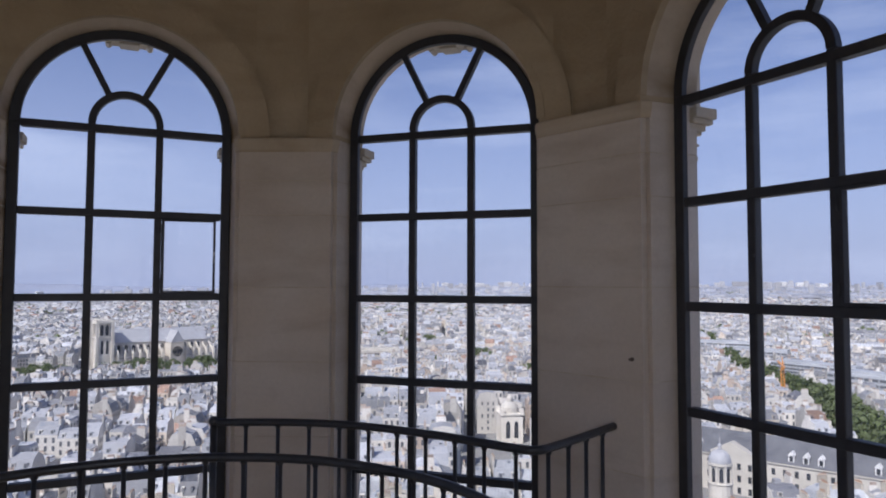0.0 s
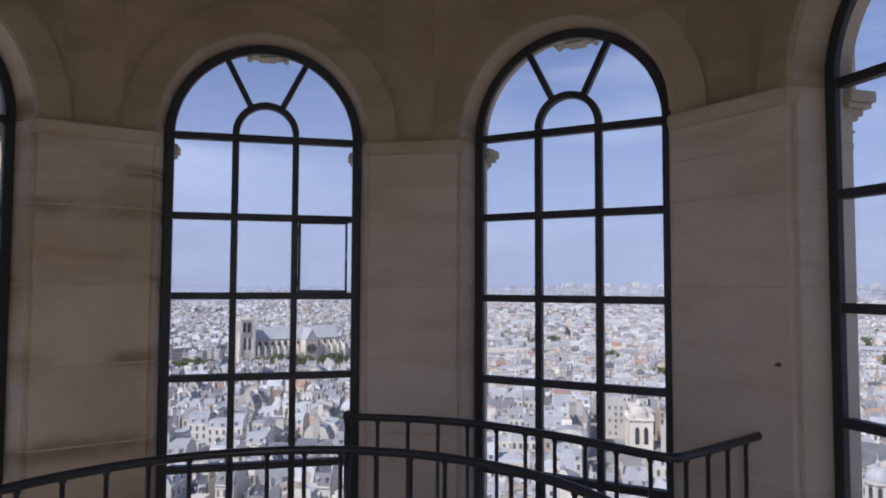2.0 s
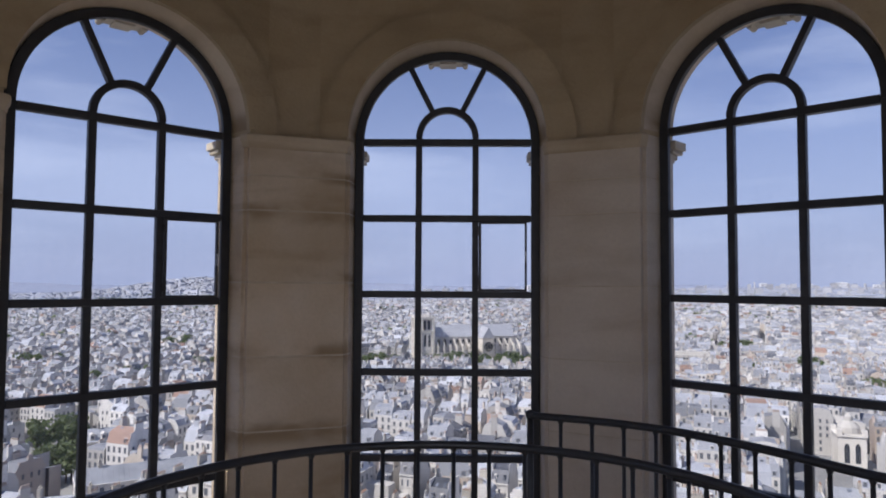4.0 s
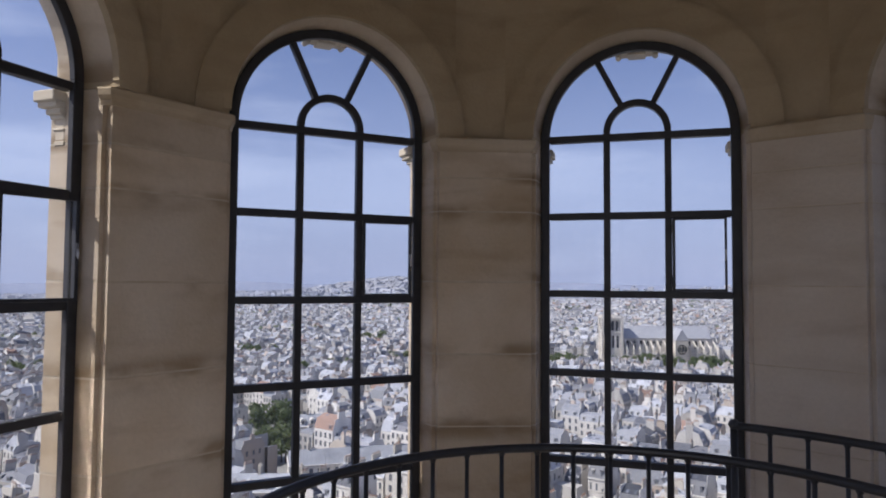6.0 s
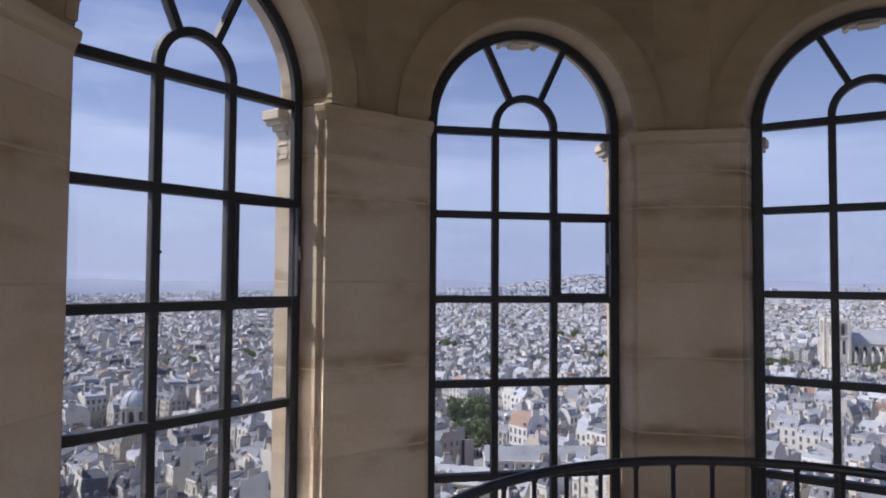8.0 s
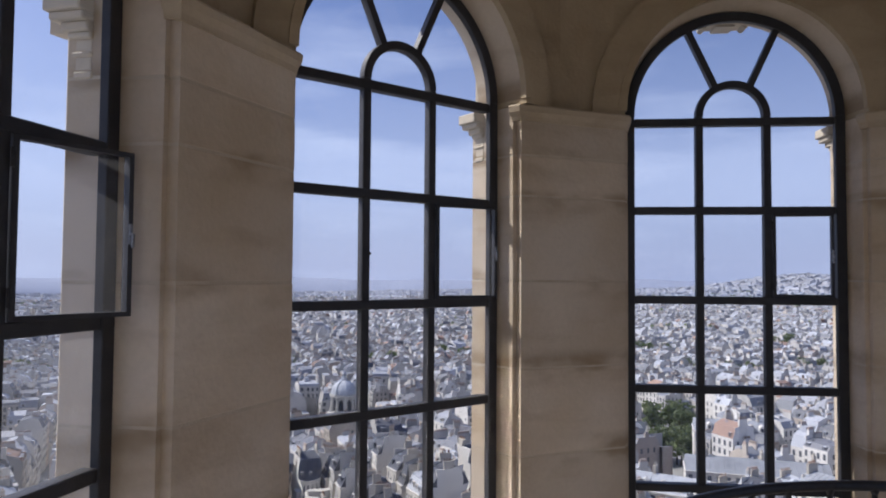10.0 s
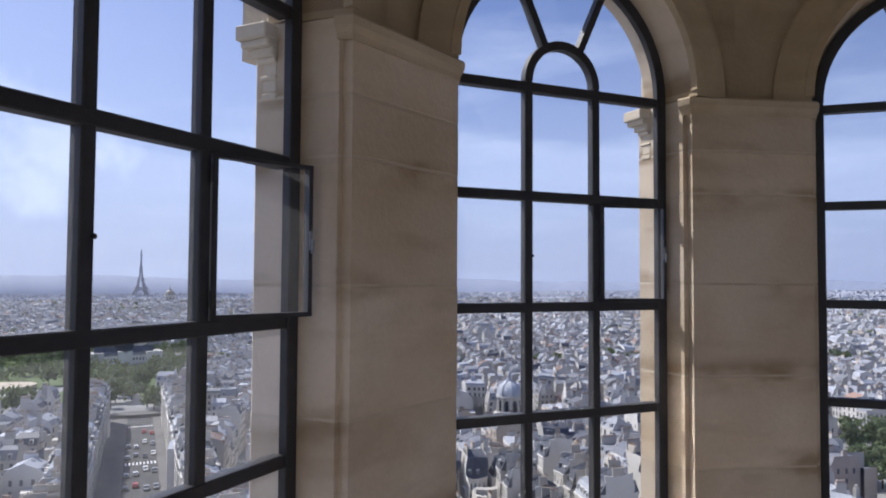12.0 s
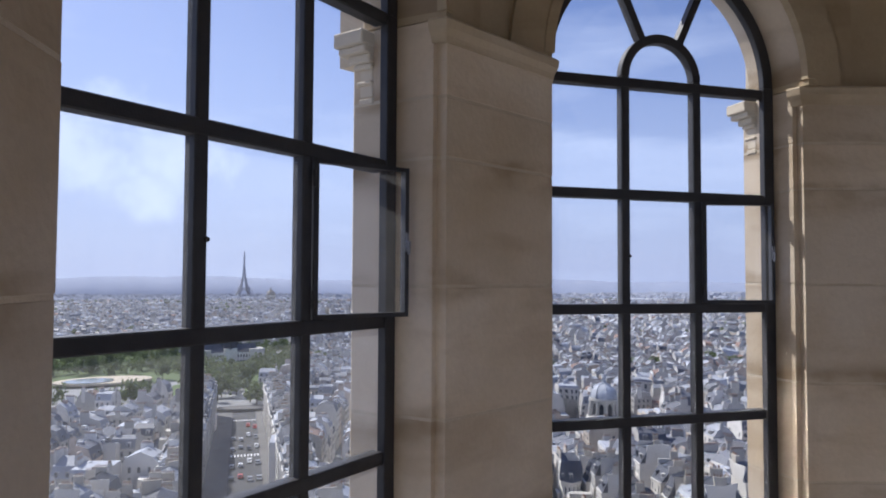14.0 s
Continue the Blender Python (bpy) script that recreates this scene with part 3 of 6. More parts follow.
    box(g, 0.013, wide - 0.011, -0.0015, 0.0015, k0 + 0.011, k1 - 0.009)
    gp = part("casement_pane", g, CLEAR, c)
    gp.visible_shadow = False
    hd = bmesh.new()
    box(hd, wide - 0.013, wide - 0.003, -0.019, -0.0145, (k0 + k1) / 2 - 0.03, (k0 + k1) / 2 + 0.03)
    tube(hd, [(wide - 0.008, -0.019, (k0 + k1) / 2), (wide - 0.008, -0.030, (k0 + k1) / 2), (wide - 0.012, -0.033, (k0 + k1) / 2 - 0.04)], 0.0045)
    part("casement_handle", hd, STEEL, c, "small steel casement latch")
    for z in (k0 + 0.06, k1 - 0.06):
        hg = bmesh.new()
        tube(hg, [(M + B - 0.004, -0.032, z - 0.025), (M + B - 0.004, -0.032, z + 0.025)], 0.006)
        part("hinge", hg, IRON_WORN, w, "worn iron hinge")
    kn = bmesh.new()
    bmesh.ops.create_icosphere(kn, subdivisions=2, radius=0.0075, matrix=Matrix.Translation((-M + 0.014, -0.028, (h2 + h3) / 2 - 0.02)))
    part("stay_knob", kn, IRON, w)
    return w


for b in range(8):
    pier(b)
    bay_wall(b)
    window(b)

# dome over the lantern, floor ring and stair well
dm = bmesh.new()
R0 = 2.52
lathe(dm, [(R0 + 0.25, TOPZ - 0.012), (R0 - 0.14, TOPZ - 0.012)] + [(2.40 * math.cos(radians(a)), TOPZ - 0.012 + 1.1 * math.sin(radians(a))) for a in range(2, 91, 8)], 64)
tagged(finish("ceiling", dm, STONE_SHADED, smooth=True), "dim stone dome over the lantern", "ceiling", "", "structure")
fl = bmesh.new()
lathe(fl, [(1.22, -0.12), (1.22, 0.0), (2.85, 0.0), (2.85, -0.12)], 64, centre=(-0.058, 0.075))
tagged(finish("floor", fl, FLOORSTONE), "ring-shaped stone floor round a stair well", "floor", "", "structure")
wl2 = bmesh.new()
lathe(wl2, [(1.22, -0.12), (1.22, -1.4), (0.001, -1.4)], 48, centre=(-0.058, 0.075))
tagged(finish("stair_well", wl2, STONE), "stone stair well under the lantern floor", "stair well", "", "structure")


# ---- iron railings ----
def catmull(pts, per):
    out = []
    for k in range(len(pts) - 1):
        p0, p1, p2, p3 = (Vector(pts[max(0, min(len(pts) - 1, k + q))]) for q in (-1, 0, 1, 2))
        for s in range(per):
            t = s / per
            out.append(0.5 * ((2 * p1) + (p2 - p0) * t + (2 * p0 - 5 * p1 + 4 * p2 - p3) * t * t + (3 * p1 - p0 - 3 * p2 + p3) * t ** 3))
    return out + [Vector(pts[-1])]


def railing(name, label, path, top, spacing, closed=False):
    r = thing(name, label, "railing")
    bm = bmesh.new()
    tube(bm, [(p[0], p[1], top) for p in path], 0.0185, 10, closed)
    part("handrail", bm, RAIL_PAINT, r, smooth=True)
    bm = bmesh.new()
    tube(bm, [(p[0], p[1], 0.09) for p in path], 0.011, 8, closed)
    part("bottom_rail", bm, RAIL_PAINT, r, smooth=True)
    bal = bmesh.new()
    tube(bal, [(0, 0, 0.0), (0, 0, top)], 0.0095, 8)
    lathe(bal, [(0.0095, top - 0.03), (0.015, top - 0.02), (0.015, top - 0.008)], 8)
    me = None
    dist, nxt = 0.0, 0.0
    seq = list(path) + ([path[0]] if closed else [])
    for p, q in zip(seq, seq[1:]):
        d = (Vector(q[:2]) - Vector(p[:2])).length
        while nxt <= dist + d + 1e-9:
            f = (nxt - dist) / d
            x, y = p[0] + (q[0] - p[0]) * f, p[1] + (q[1] - p[1]) * f
            if me is None:
                first = part("baluster", bal, RAIL_PAINT, r, smooth=True)
                me = first.data
                first.location = (x, y, 0)
            else:
                o = new("baluster", me)
                o.parent = r
                o.location = (x, y, 0)
            nxt += spacing
        dist += d
    return r


RAIL_TOP = 0.975
circle = [(-0.058 + 1.165 * math.cos(0.1052 + 2 * math.pi * k / 96), 0.075 + 1.165 * math.sin(0.1052 + 2 * math.pi * k / 96)) for k in range(96)]
railing("stair_railing", "curved black iron railing round the stair well", circle, RAIL_TOP, radians(7.735) * 1.165, True)
GUARD_TOP = 1.03
far = catmull([(-0.976, 1.417), (-0.631, 1.587), (-0.290, 1.661), (0.134, 1.638), (0.479, 1.569), (0.594, 1.569), (0.640, 1.661), (0.719, 1.947), (0.792, 2.227)], 8)
guard = railing("guard_railing", "curved black iron guard railing ending at a stone pier", far, GUARD_TOP, 0.1545)
for k, (x, y) in enumerate(((-0.976, 1.417),)):
    bm = bmesh.new()
    tube(bm, [(x, y, 0), (x, y, GUARD_TOP + 0.01)], 0.017, 10)
    bmesh.ops.create_icosphere(bm, subdivisions=2, radius=0.026, matrix=Matrix.Translation((x, y, GUARD_TOP + 0.005)))
    part("newel_post", bm, RAIL_PAINT, guard, smooth=True)

# small iron fitting on the pier between the two eastern windows
hk = bmesh.new()
lathe(hk, [(0.001, 0.0), (0.013, 0.0), (0.013, 0.012), (0.007, 0.016), (0.007, 0.03), (0.011, 0.033), (0.001, 0.04)], 10)
RUST = material("rusty_iron", (0.13, 0.095, 0.075), 0.8, second=(0.09, 0.07, 0.06), scale=40, grain=160)
hook = tagged(finish("wall_fitting", hk, RUST), "small dark iron fitting on a stone pier", "wall fitting")
hook.matrix_world = pose(0.880, 2.147, 1.354, 0, 0, -22.4) @ pose(0, 0, 0, 90, 0, 0) @ Matrix.Scale(0.72, 4)
# ---- the city below ----
def polar(az, d):
    return (-math.sin(radians(az)) * d, math.cos(radians(az)) * d)


def azimuth(x, y):
    return math.degrees(math.atan2(-x, y))


def smooth(t):
    t = min(1.0, max(0.0, t))
    return t * t * (3 - 2 * t)


def gz(x, y):
    """Height of the ground: the hill of the lantern falls to the river plain, hills stand on the horizon."""
    d = math.hypot(x, y)
    z = -71.0 - 15.0 * smooth((d - 200) / 600)
    az = azimuth(x, y)
    z += smooth((d - 1500) / 2600) * (60 * (1 - smooth((az - 10) / 60)) - 48 * smooth((az - 78) / 45))
    hx, hy = polar(69.5, 4000)
    z += 95 * math.exp(-((x - hx) ** 2 + (y - hy) ** 2) / (2 * 330.0 ** 2)) * (1 if d > 2000 else 0)
    return z


GROUND = material("city_ground", (0.20, 0.20, 0.20), 0.95, second=(0.30, 0.30, 0.29), scale=0.03, grain=0.5, bump=0)
ASPHALT = material("asphalt", (0.055, 0.055, 0.06), 0.9, second=(0.08, 0.08, 0.08), scale=0.15, grain=3, bump=0)
PAVING = material("pale_paving", (0.15, 0.145, 0.14), 0.9, second=(0.11, 0.105, 0.10), scale=0.2, grain=2, bump=0)
WALL = material("house_limestone", (0.66, 0.635, 0.585), 0.9, second=(0.53, 0.50, 0.45), scale=0.12, grain=1.2, bump=0, vary=0.22)
WALL_FAR = material("far_house_limestone", (0.65, 0.63, 0.595), 0.9, second=(0.46, 0.44, 0.41), scale=0.03, grain=0.4, bump=0, vary=0.34, per="island")
ZINC = material("zinc_roof", (0.44, 0.46, 0.49), 0.75, second=(0.28, 0.295, 0.32), scale=0.2, grain=1.5, bump=0, vary=0.3)
ZINC_FAR = material("far_zinc_roof", (0.375, 0.39, 0.425), 0.8, second=(0.24, 0.25, 0.275), scale=0.04, grain=0.5, bump=0, vary=0.45, per="island")
SLATE = material("slate_roof", (0.075, 0.08, 0.095), 0.5, second=(0.12, 0.125, 0.14), scale=0.3, grain=2.5, bump=0, vary=0.2)
CLAY = material("chimney_clay", (0.37, 0.235, 0.165), 0.9, second=(0.29, 0.185, 0.13), scale=1, grain=6, bump=0, vary=0.2)
RENDERED = material("chimney_render", (0.50, 0.46, 0.39), 0.9, second=(0.40, 0.36, 0.30), scale=0.5, grain=3, bump=0, vary=0.2)
CHIMNEY_FAR = material("far_chimney_tops", (0.40, 0.34, 0.30), 0.9, second=(0.34, 0.265, 0.22), scale=0.2, grain=2, bump=0, per="island", vary=0.3)
TILE_FAR = material("far_tile_roof", (0.31, 0.205, 0.16), 0.9, second=(0.25, 0.175, 0.145), scale=0.05, grain=0.6, bump=0, vary=0.3, per="island")
DARK_GLASS = material("dark_window_glass", (0.035, 0.04, 0.05), 0.15, second=(0.06, 0.065, 0.075), scale=0.4, grain=3, bump=0)
# lighter than the dark glass: reflected sky is painted into the base colour
TOWN_GLASS = material("sky_toned_window_glass", (0.11, 0.12, 0.14), 0.2, second=(0.17, 0.18, 0.20), scale=0.4, grain=3, bump=0)
LEAF = material("leaves", (0.11, 0.148, 0.06), 0.75, second=(0.155, 0.19, 0.085), scale=0.25, grain=2, bump=0, per="island", vary=0.45)
ln_, ll_ = LEAF.node_tree.nodes, LEAF.node_tree.links
leaf_thin, leaf_mix = ln_.new("ShaderNodeBsdfTranslucent"), ln_.new("ShaderNodeMixShader")
leaf_mix.inputs["Fac"].default_value = 0.4
ll_.new(ln_["Principled BSDF"].inputs["Base Color"].links[0].from_socket, leaf_thin.inputs["Color"])
ll_.new(ln_["Principled BSDF"].outputs["BSDF"], leaf_mix.inputs[1])
ll_.new(leaf_thin.outputs["BSDF"], leaf_mix.inputs[2])
ll_.new(leaf_mix.outputs["Shader"], ln_["Material Output"].inputs["Surface"])
BARK = material("bark", (0.09, 0.07, 0.05), 0.95, second=(0.06, 0.045, 0.035), scale=2, grain=10, bump=0.2)
LAWN = material("lawn", (0.075, 0.12, 0.035), 0.95, second=(0.11, 0.145, 0.05), scale=0.08, grain=1, bump=0)
SAND = material("park_gravel", (0.52, 0.45, 0.34), 0.95, second=(0.44, 0.38, 0.29), scale=0.1, grain=1, bump=0)
POND = material("pond_water", (0.16, 0.19, 0.19), 0.12, second=(0.22, 0.25, 0.25), scale=0.05, grain=0.6, bump=0)
LEAD = material("lead_roof", (0.44, 0.45, 0.48), 0.6, second=(0.36, 0.37, 0.40), scale=0.3, grain=2, bump=0)
GOTHIC = material("gothic_stone", (0.68, 0.64, 0.57), 0.9, second=(0.50, 0.465, 0.41), scale=0.12, grain=0.9, bump=0)
# paler and bluer than the iron itself: the haze is in this colour
TOWER_IRON = material("hazed_tower_iron", (0.31, 0.325, 0.38), 0.8, second=(0.27, 0.285, 0.34), scale=0.05, grain=0.4, bump=0)
WHITE = material("white_paint", (0.78, 0.78, 0.78), 0.5, second=(0.70, 0.70, 0.70), scale=0.5, grain=5, bump=0)
GOLD = material("gilded_lead", (0.36, 0.33, 0.28), 0.6, metal=0.2, second=(0.30, 0.28, 0.25), scale=0.2, grain=1, bump=0)
ORANGE = material("crane_orange", (0.70, 0.30, 0.07), 0.5, second=(0.6, 0.25, 0.06), scale=1, grain=5, bump=0)
TEAL = material("teal_canopy", (0.10, 0.42, 0.40), 0.6, second=(0.12, 0.35, 0.5), scale=0.2, grain=2, bump=0)
GREYCURTAIN = material("curtain_wall", (0.44, 0.46, 0.49), 0.4, second=(0.34, 0.36, 0.39), scale=0.06, grain=0.5, bump=0)

SLATE_FAR = material("far_slate_roof", (0.10, 0.105, 0.125), 0.6, second=(0.17, 0.175, 0.195), scale=0.05, grain=0.6, bump=0, vary=0.3, per="island")
SKYLIGHT = material("skylight_glass", (0.30, 0.33, 0.38), 0.2, second=(0.07, 0.08, 0.10), scale=0.02, grain=0.3, bump=0, vary=0.6, per="island")
BRICK_FAR = material("far_tinted_walls", (0.48, 0.39, 0.33), 0.9, second=(0.58, 0.52, 0.44), scale=0.05, grain=0.6, bump=0, vary=0.25, per="island")
# bluer, flatter wall and roof colours for the far town, with haze painted in
FAR_WALL = material("hazed_house_walls", (0.47, 0.475, 0.50), 0.9, second=(0.37, 0.38, 0.41), scale=0.02, grain=0.3, bump=0, vary=0.2, per="island")
FAR_ROOF = material("hazed_zinc_roofs", (0.32, 0.345, 0.41), 0.9, second=(0.24, 0.265, 0.33), scale=0.02, grain=0.3, bump=0, vary=0.22, per="island")
# blue-grey here is distance haze laid into the colour of the hills
HILL = material("hazed_far_hills", (0.27, 0.31, 0.42), 1.0, second=(0.31, 0.35, 0.46), scale=0.003, grain=0.05, bump=0)
# one ground sheet on a polar grid
radii = [0.01, 80, 150, 200, 250, 300, 350, 400, 460, 520, 600, 680, 760, 850, 1000, 1300, 1700, 2200, 2600, 3000, 3300, 3600, 3800, 4000, 4150, 4300, 4450, 4600, 4750, 4900]
gv, gf, NS = [], [], 240
for r in radii:
    for s in range(NS):
        x, y = polar(360 * s / NS, r)
        gv.append((x, y, gz(x, y)))
for a in range(len(radii) - 1):
    for s in range(NS):
        t = (s + 1) % NS
        gf.append((a * NS + s, a * NS + t, (a + 1) * NS + t, (a + 1) * NS + s))
gm = bpy.data.meshes.new("ground")
gm.from_pydata(gv, [], gf)
gm.materials.append(GROUND)
tagged(new("ground", gm), "grey city ground rising to low hills far off", "ground", "", "structure")


def at(az, d, dz=0.0, turn=0.0):
    """A pose on the ground; local y points away from the lantern, local x to the right."""
    x, y = polar(az, d)
    return pose(x, y, gz(x, y) + dz, 0, 0, az + turn)


# ---- what keeps the plain rows of houses away ----
STREET_AZ = 135.2


def across(x, y, az):
    a = radians(az)
    return x * math.cos(a) + y * math.sin(a), -x * math.sin(a) + y * math.cos(a)


LANDMARKS = [(47.6, 765, 85), (3.3, 205, 16), (-1.0, 262, 45), (-5.0, 262, 30), (19.8, 330, 20), (106.0, 330, 24), (79.3, 352, 22), (79.2, 330, 24), (79.1, 303, 15), (79.3, 286, 14), (79.3, 266, 12), (106, 300, 19), (137, 690, 60), (-3.0, 640, 38), (-6.6, 540, 45), (2.2, 880, 45), (31.5, 700, 34), (20.4, 248, 12), (20.4, 230, 10), (73.5, 226, 13), (71.0, 230, 11), (76.0, 228, 11), (80.2, 207, 12), (82.5, 207, 10), (75.2, 277, 13), (79.9, 233, 14), (19.8, 306, 13), (19.8, 284, 11), (19.9, 264, 9), (57.6, 770, 34)]
LANDMARKS = [(*polar(a, d), r) for a, d, r in LANDMARKS]


def avenue(az):
    """Distance of the tree-lined avenue in the east."""
    return 620 + 43 * az + 1.5 * min(0.0, az + 2) ** 2 + 150 * max(0.0, az - 2.4)


def blocked(x, y, d, az):
    if d < 150 or az < -16 or az > 162:
        return True
    for lx, ly, r in LANDMARKS:
        if (x - lx) ** 2 + (y - ly) ** 2 < r * r:
            return True
    if 130.5 < az < 165 and 375 < d < 840 and not (az < 133.5 and d < 450):
        return True
    sx, sy = across(x, y, STREET_AZ)
    if -22 < sx < 17 and 0 < sy < 420:
        return True
    if az < 5.0 and -105 < d - avenue(az) < 34:
        return True
    if 40.5 < az < 53.5 and 610 < d < 725:
        return True
    if 53.0 < az < 59.5 and 575 < d < 715:
        return True
    return False


def warp(u, v):
    x, y = u + 70 * math.sin(v / 430 + 1.0) + 30 * math.sin(v / 170), v + 80 * math.sin(u / 520 + 2.0) + 25 * math.sin(u / 210 + 0.5)
    c, s = math.cos(0.45), math.sin(0.45)
    return x * c - y * s, x * s + y * c


def uneven(length, k, rnd):
    """Cuts a frontage into k plots of uneven width."""
    cuts = [0.0] + [(q + rnd.uniform(-0.28, 0.28)) / k for q in range(1, k)] + [1.0]
    return [(length * (a - 0.5), length * (b - 0.5)) for a, b in zip(cuts, cuts[1:])]


def lots(bx, by, street, front, dmin, dmax, rnd):
    """Plots of houses along the streets of a bent grid: x, y, turn, width, depth."""
    n = int(dmax / min(bx, by)) + 3
    for i in range(-n, n + 1):
        for j in range(-n, n + 1):
            u0, v0 = i * (bx + street), j * (by + street)
            x, y = warp(u0, v0)
            d = math.hypot(x, y)
            if d > dmax + 60 or d < dmin - 60:
                continue
            plots = []
            dep = min(10.5, by * 0.3)
            for sgn in (-1, 1):
                k = 1 if (i * 7 + j * 13) % 11 == 0 and dmin > 250 else max(1, round(bx / front))
                for lo, hi in uneven(bx, k, rnd):
                    plots.append((u0 + (lo + hi) / 2, v0 + sgn * (by / 2 - dep / 2), 0.0 if sgn < 0 else math.pi, hi - lo, dep))
                span = by - 2 * dep
                for lo, hi in uneven(span, max(1, round(span / front)), rnd):
                    plots.append((u0 + sgn * (bx / 2 - dep / 2), v0 + (lo + hi) / 2, sgn * math.pi / 2, hi - lo, dep))
            for u, v, turn, w, dp in plots:
                x, y = warp(u, v)
                d = math.hypot(x, y)
                if not dmin <= d < dmax or blocked(x, y, d, azimuth(x, y)):
                    continue
                x2, y2 = warp(u + 1, v)
                yield x, y, turn + math.atan2(y2 - y, x2 - x) + rnd.uniform(-0.04, 0.04), w, dp, d


# ---- near houses, each with its parts ----
def house_prototype(w, dp, floors, roof_mat, rnd, steep):
    h = floors * 3.1 + 1.2
    e = thing("house", "cream limestone townhouse with a grey zinc mansard roof" if roof_mat is ZINC else "cream limestone townhouse with a dark slate roof", "house", "townhouses below the lantern")
    bm = bmesh.new()
    box(bm, -w / 2, w / 2, -dp / 2, dp / 2, -6, h)
    box(bm, -w / 2 - 0.05, w / 2 + 0.05, -dp / 2 - 0.35, dp / 2 + 0.35, h, h + 0.4)
    for f in (1, floors - 1):
        box(bm, -w / 2 - 0.02, w / 2 + 0.02, -dp / 2 - 0.18, dp / 2 + 0.18, 3.1 * f + 1.0, 3.1 * f + 1.22)
    for sx in (-1, 1):
        xa, xb = sorted((sx * (w / 2 + 0.06), sx * (w / 2 - 0.3)))
        box(bm, xa, xb, -dp * 0.36, dp * rnd.uniform(0.2, 0.4), h - 0.5, h + steep + rnd.uniform(0.9, 2.2))
    wx, wd = rnd.uniform(-0.2, 0.2) * w, rnd.uniform(4.5, 8.0)
    box(bm, wx - 2.4, wx + 2.4, dp / 2 - 0.2, dp / 2 + wd, -6, h - rnd.uniform(2.0, 7.0))
    part("wall", bm, WALL, e)
    bm = bmesh.new()
    z0, z1, z2 = h + 0.4, h + 0.4 + steep, h + 0.4 + steep + 1.5
    vs = [bm.verts.new(p) for p in ((-w / 2, -dp / 2, z0), (w / 2, -dp / 2, z0), (w / 2, dp / 2, z0), (-w / 2, dp / 2, z0),
                                    (-w / 2, -dp / 2 + 1.6, z1), (w / 2, -dp / 2 + 1.6, z1), (w / 2, dp / 2 - 1.6, z1), (-w / 2, dp / 2 - 1.6, z1),
                                    (-w / 2, 0, z2), (w / 2, 0, z2))]
    for q in ((0, 1, 5, 4), (2, 3, 7, 6), (4, 5, 9, 8), (6, 7, 8, 9), (1, 2, 6, 9, 5), (3, 0, 4, 8, 7)):
        bm.faces.new([vs[k] for k in q])
    for k in range(1, int(w / 1.1)):
        x = -w / 2 + k * 1.1
        for ya, za, yb, zb in ((-dp / 2 + 1.6, z1, 0, z2), (dp / 2 - 1.6, z1, 0, z2)):
            q = [bm.verts.new((xx, yy, zz + up)) for xx, up in ((x - 0.05, 0.0), (x, 0.09), (x + 0.05, 0.0)) for yy, zz in ((ya, za), (yb, zb))]
            bm.faces.new((q[0], q[1], q[3], q[2]))
            bm.faces.new((q[2], q[3], q[5], q[4]))
    roof = part("roof", bm, roof_mat, e)
    bm = bmesh.new()
    for k in range(rnd.choice((2, 3, 4))):
        sy, px, f = rnd.choice((-1, 1)), rnd.uniform(-0.38, 0.38) * w, rnd.uniform(0.1, 0.6)
        ya, yb = sy * (dp / 2 - 1.6) * (1 - f), sy * (dp / 2 - 1.6) * (0.74 - f)
        za, zb = z1 + (z2 - z1) * f, z1 + (z2 - z1) * (f + 0.26)
        v = [bm.verts.new((px + qx, yy, zz + up)) for up in (0.0, 0.16) for qx, yy, zz in ((-0.5, ya, za), (0.5, ya, za), (0.5, yb, zb), (-0.5, yb, zb))]
        for q in ((4, 5, 6, 7), (0, 1, 5, 4), (1, 2, 6, 5), (2, 3, 7, 6), (3, 0, 4, 7)):
            bm.faces.new([v[i] for i in q])
    tagged(part("skylights", bm, SKYLIGHT, roof), kind="stuff")
    for sx in (-1, 1):
        bm = bmesh.new()
        y0 = rnd.uniform(-dp / 4, 0)
        ln = rnd.uniform(2.2, 4.5)
        top = z2 + rnd.uniform(0.8, 1.8)
        box(bm, sx * (w / 2 - 0.32) - 0.3, sx * (w / 2 - 0.32) + 0.3, y0, y0 + ln, z0, top)
        box(bm, sx * (w / 2 - 0.32) - 0.36, sx * (w / 2 - 0.32) + 0.36, y0 - 0.06, y0 + ln + 0.06, top, top + 0.15)
        ch = part("chimney", bm, RENDERED, e)
        bm = bmesh.new()
        for k in range(int(ln / 0.55)):
            prism(bm, [(sx * (w / 2 - 0.32) + 0.13 * math.cos(t), y0 + 0.3 + k * 0.55 + 0.13 * math.sin(t)) for t in (math.pi * q / 3 for q in range(6))], top + 0.15, top + rnd.uniform(0.6, 0.95))
        tagged(part("chimney_pots", bm, CLAY, ch, "red clay chimney pots"), kind="stuff")
    n = max(2, int(w / 3.2))
    for sy in (-1, 1):
        for k in range(n):
            x = -w / 2 + (k + 0.5) * w / n
            bm = bmesh.new()
            yy = sorted((sy * (dp / 2 - 0.35), sy * (dp / 2 - 1.9)))
            box(bm, x - 0.62, x + 0.62, yy[0], yy[1], z0 + 0.3, z0 + 2.0)
            box(bm, x - 0.78, x + 0.78, yy[0] - 0.12, yy[1] + 0.12, z0 + 2.0, z0 + 2.14)
            yg = sy * (dp / 2 - 0.33)
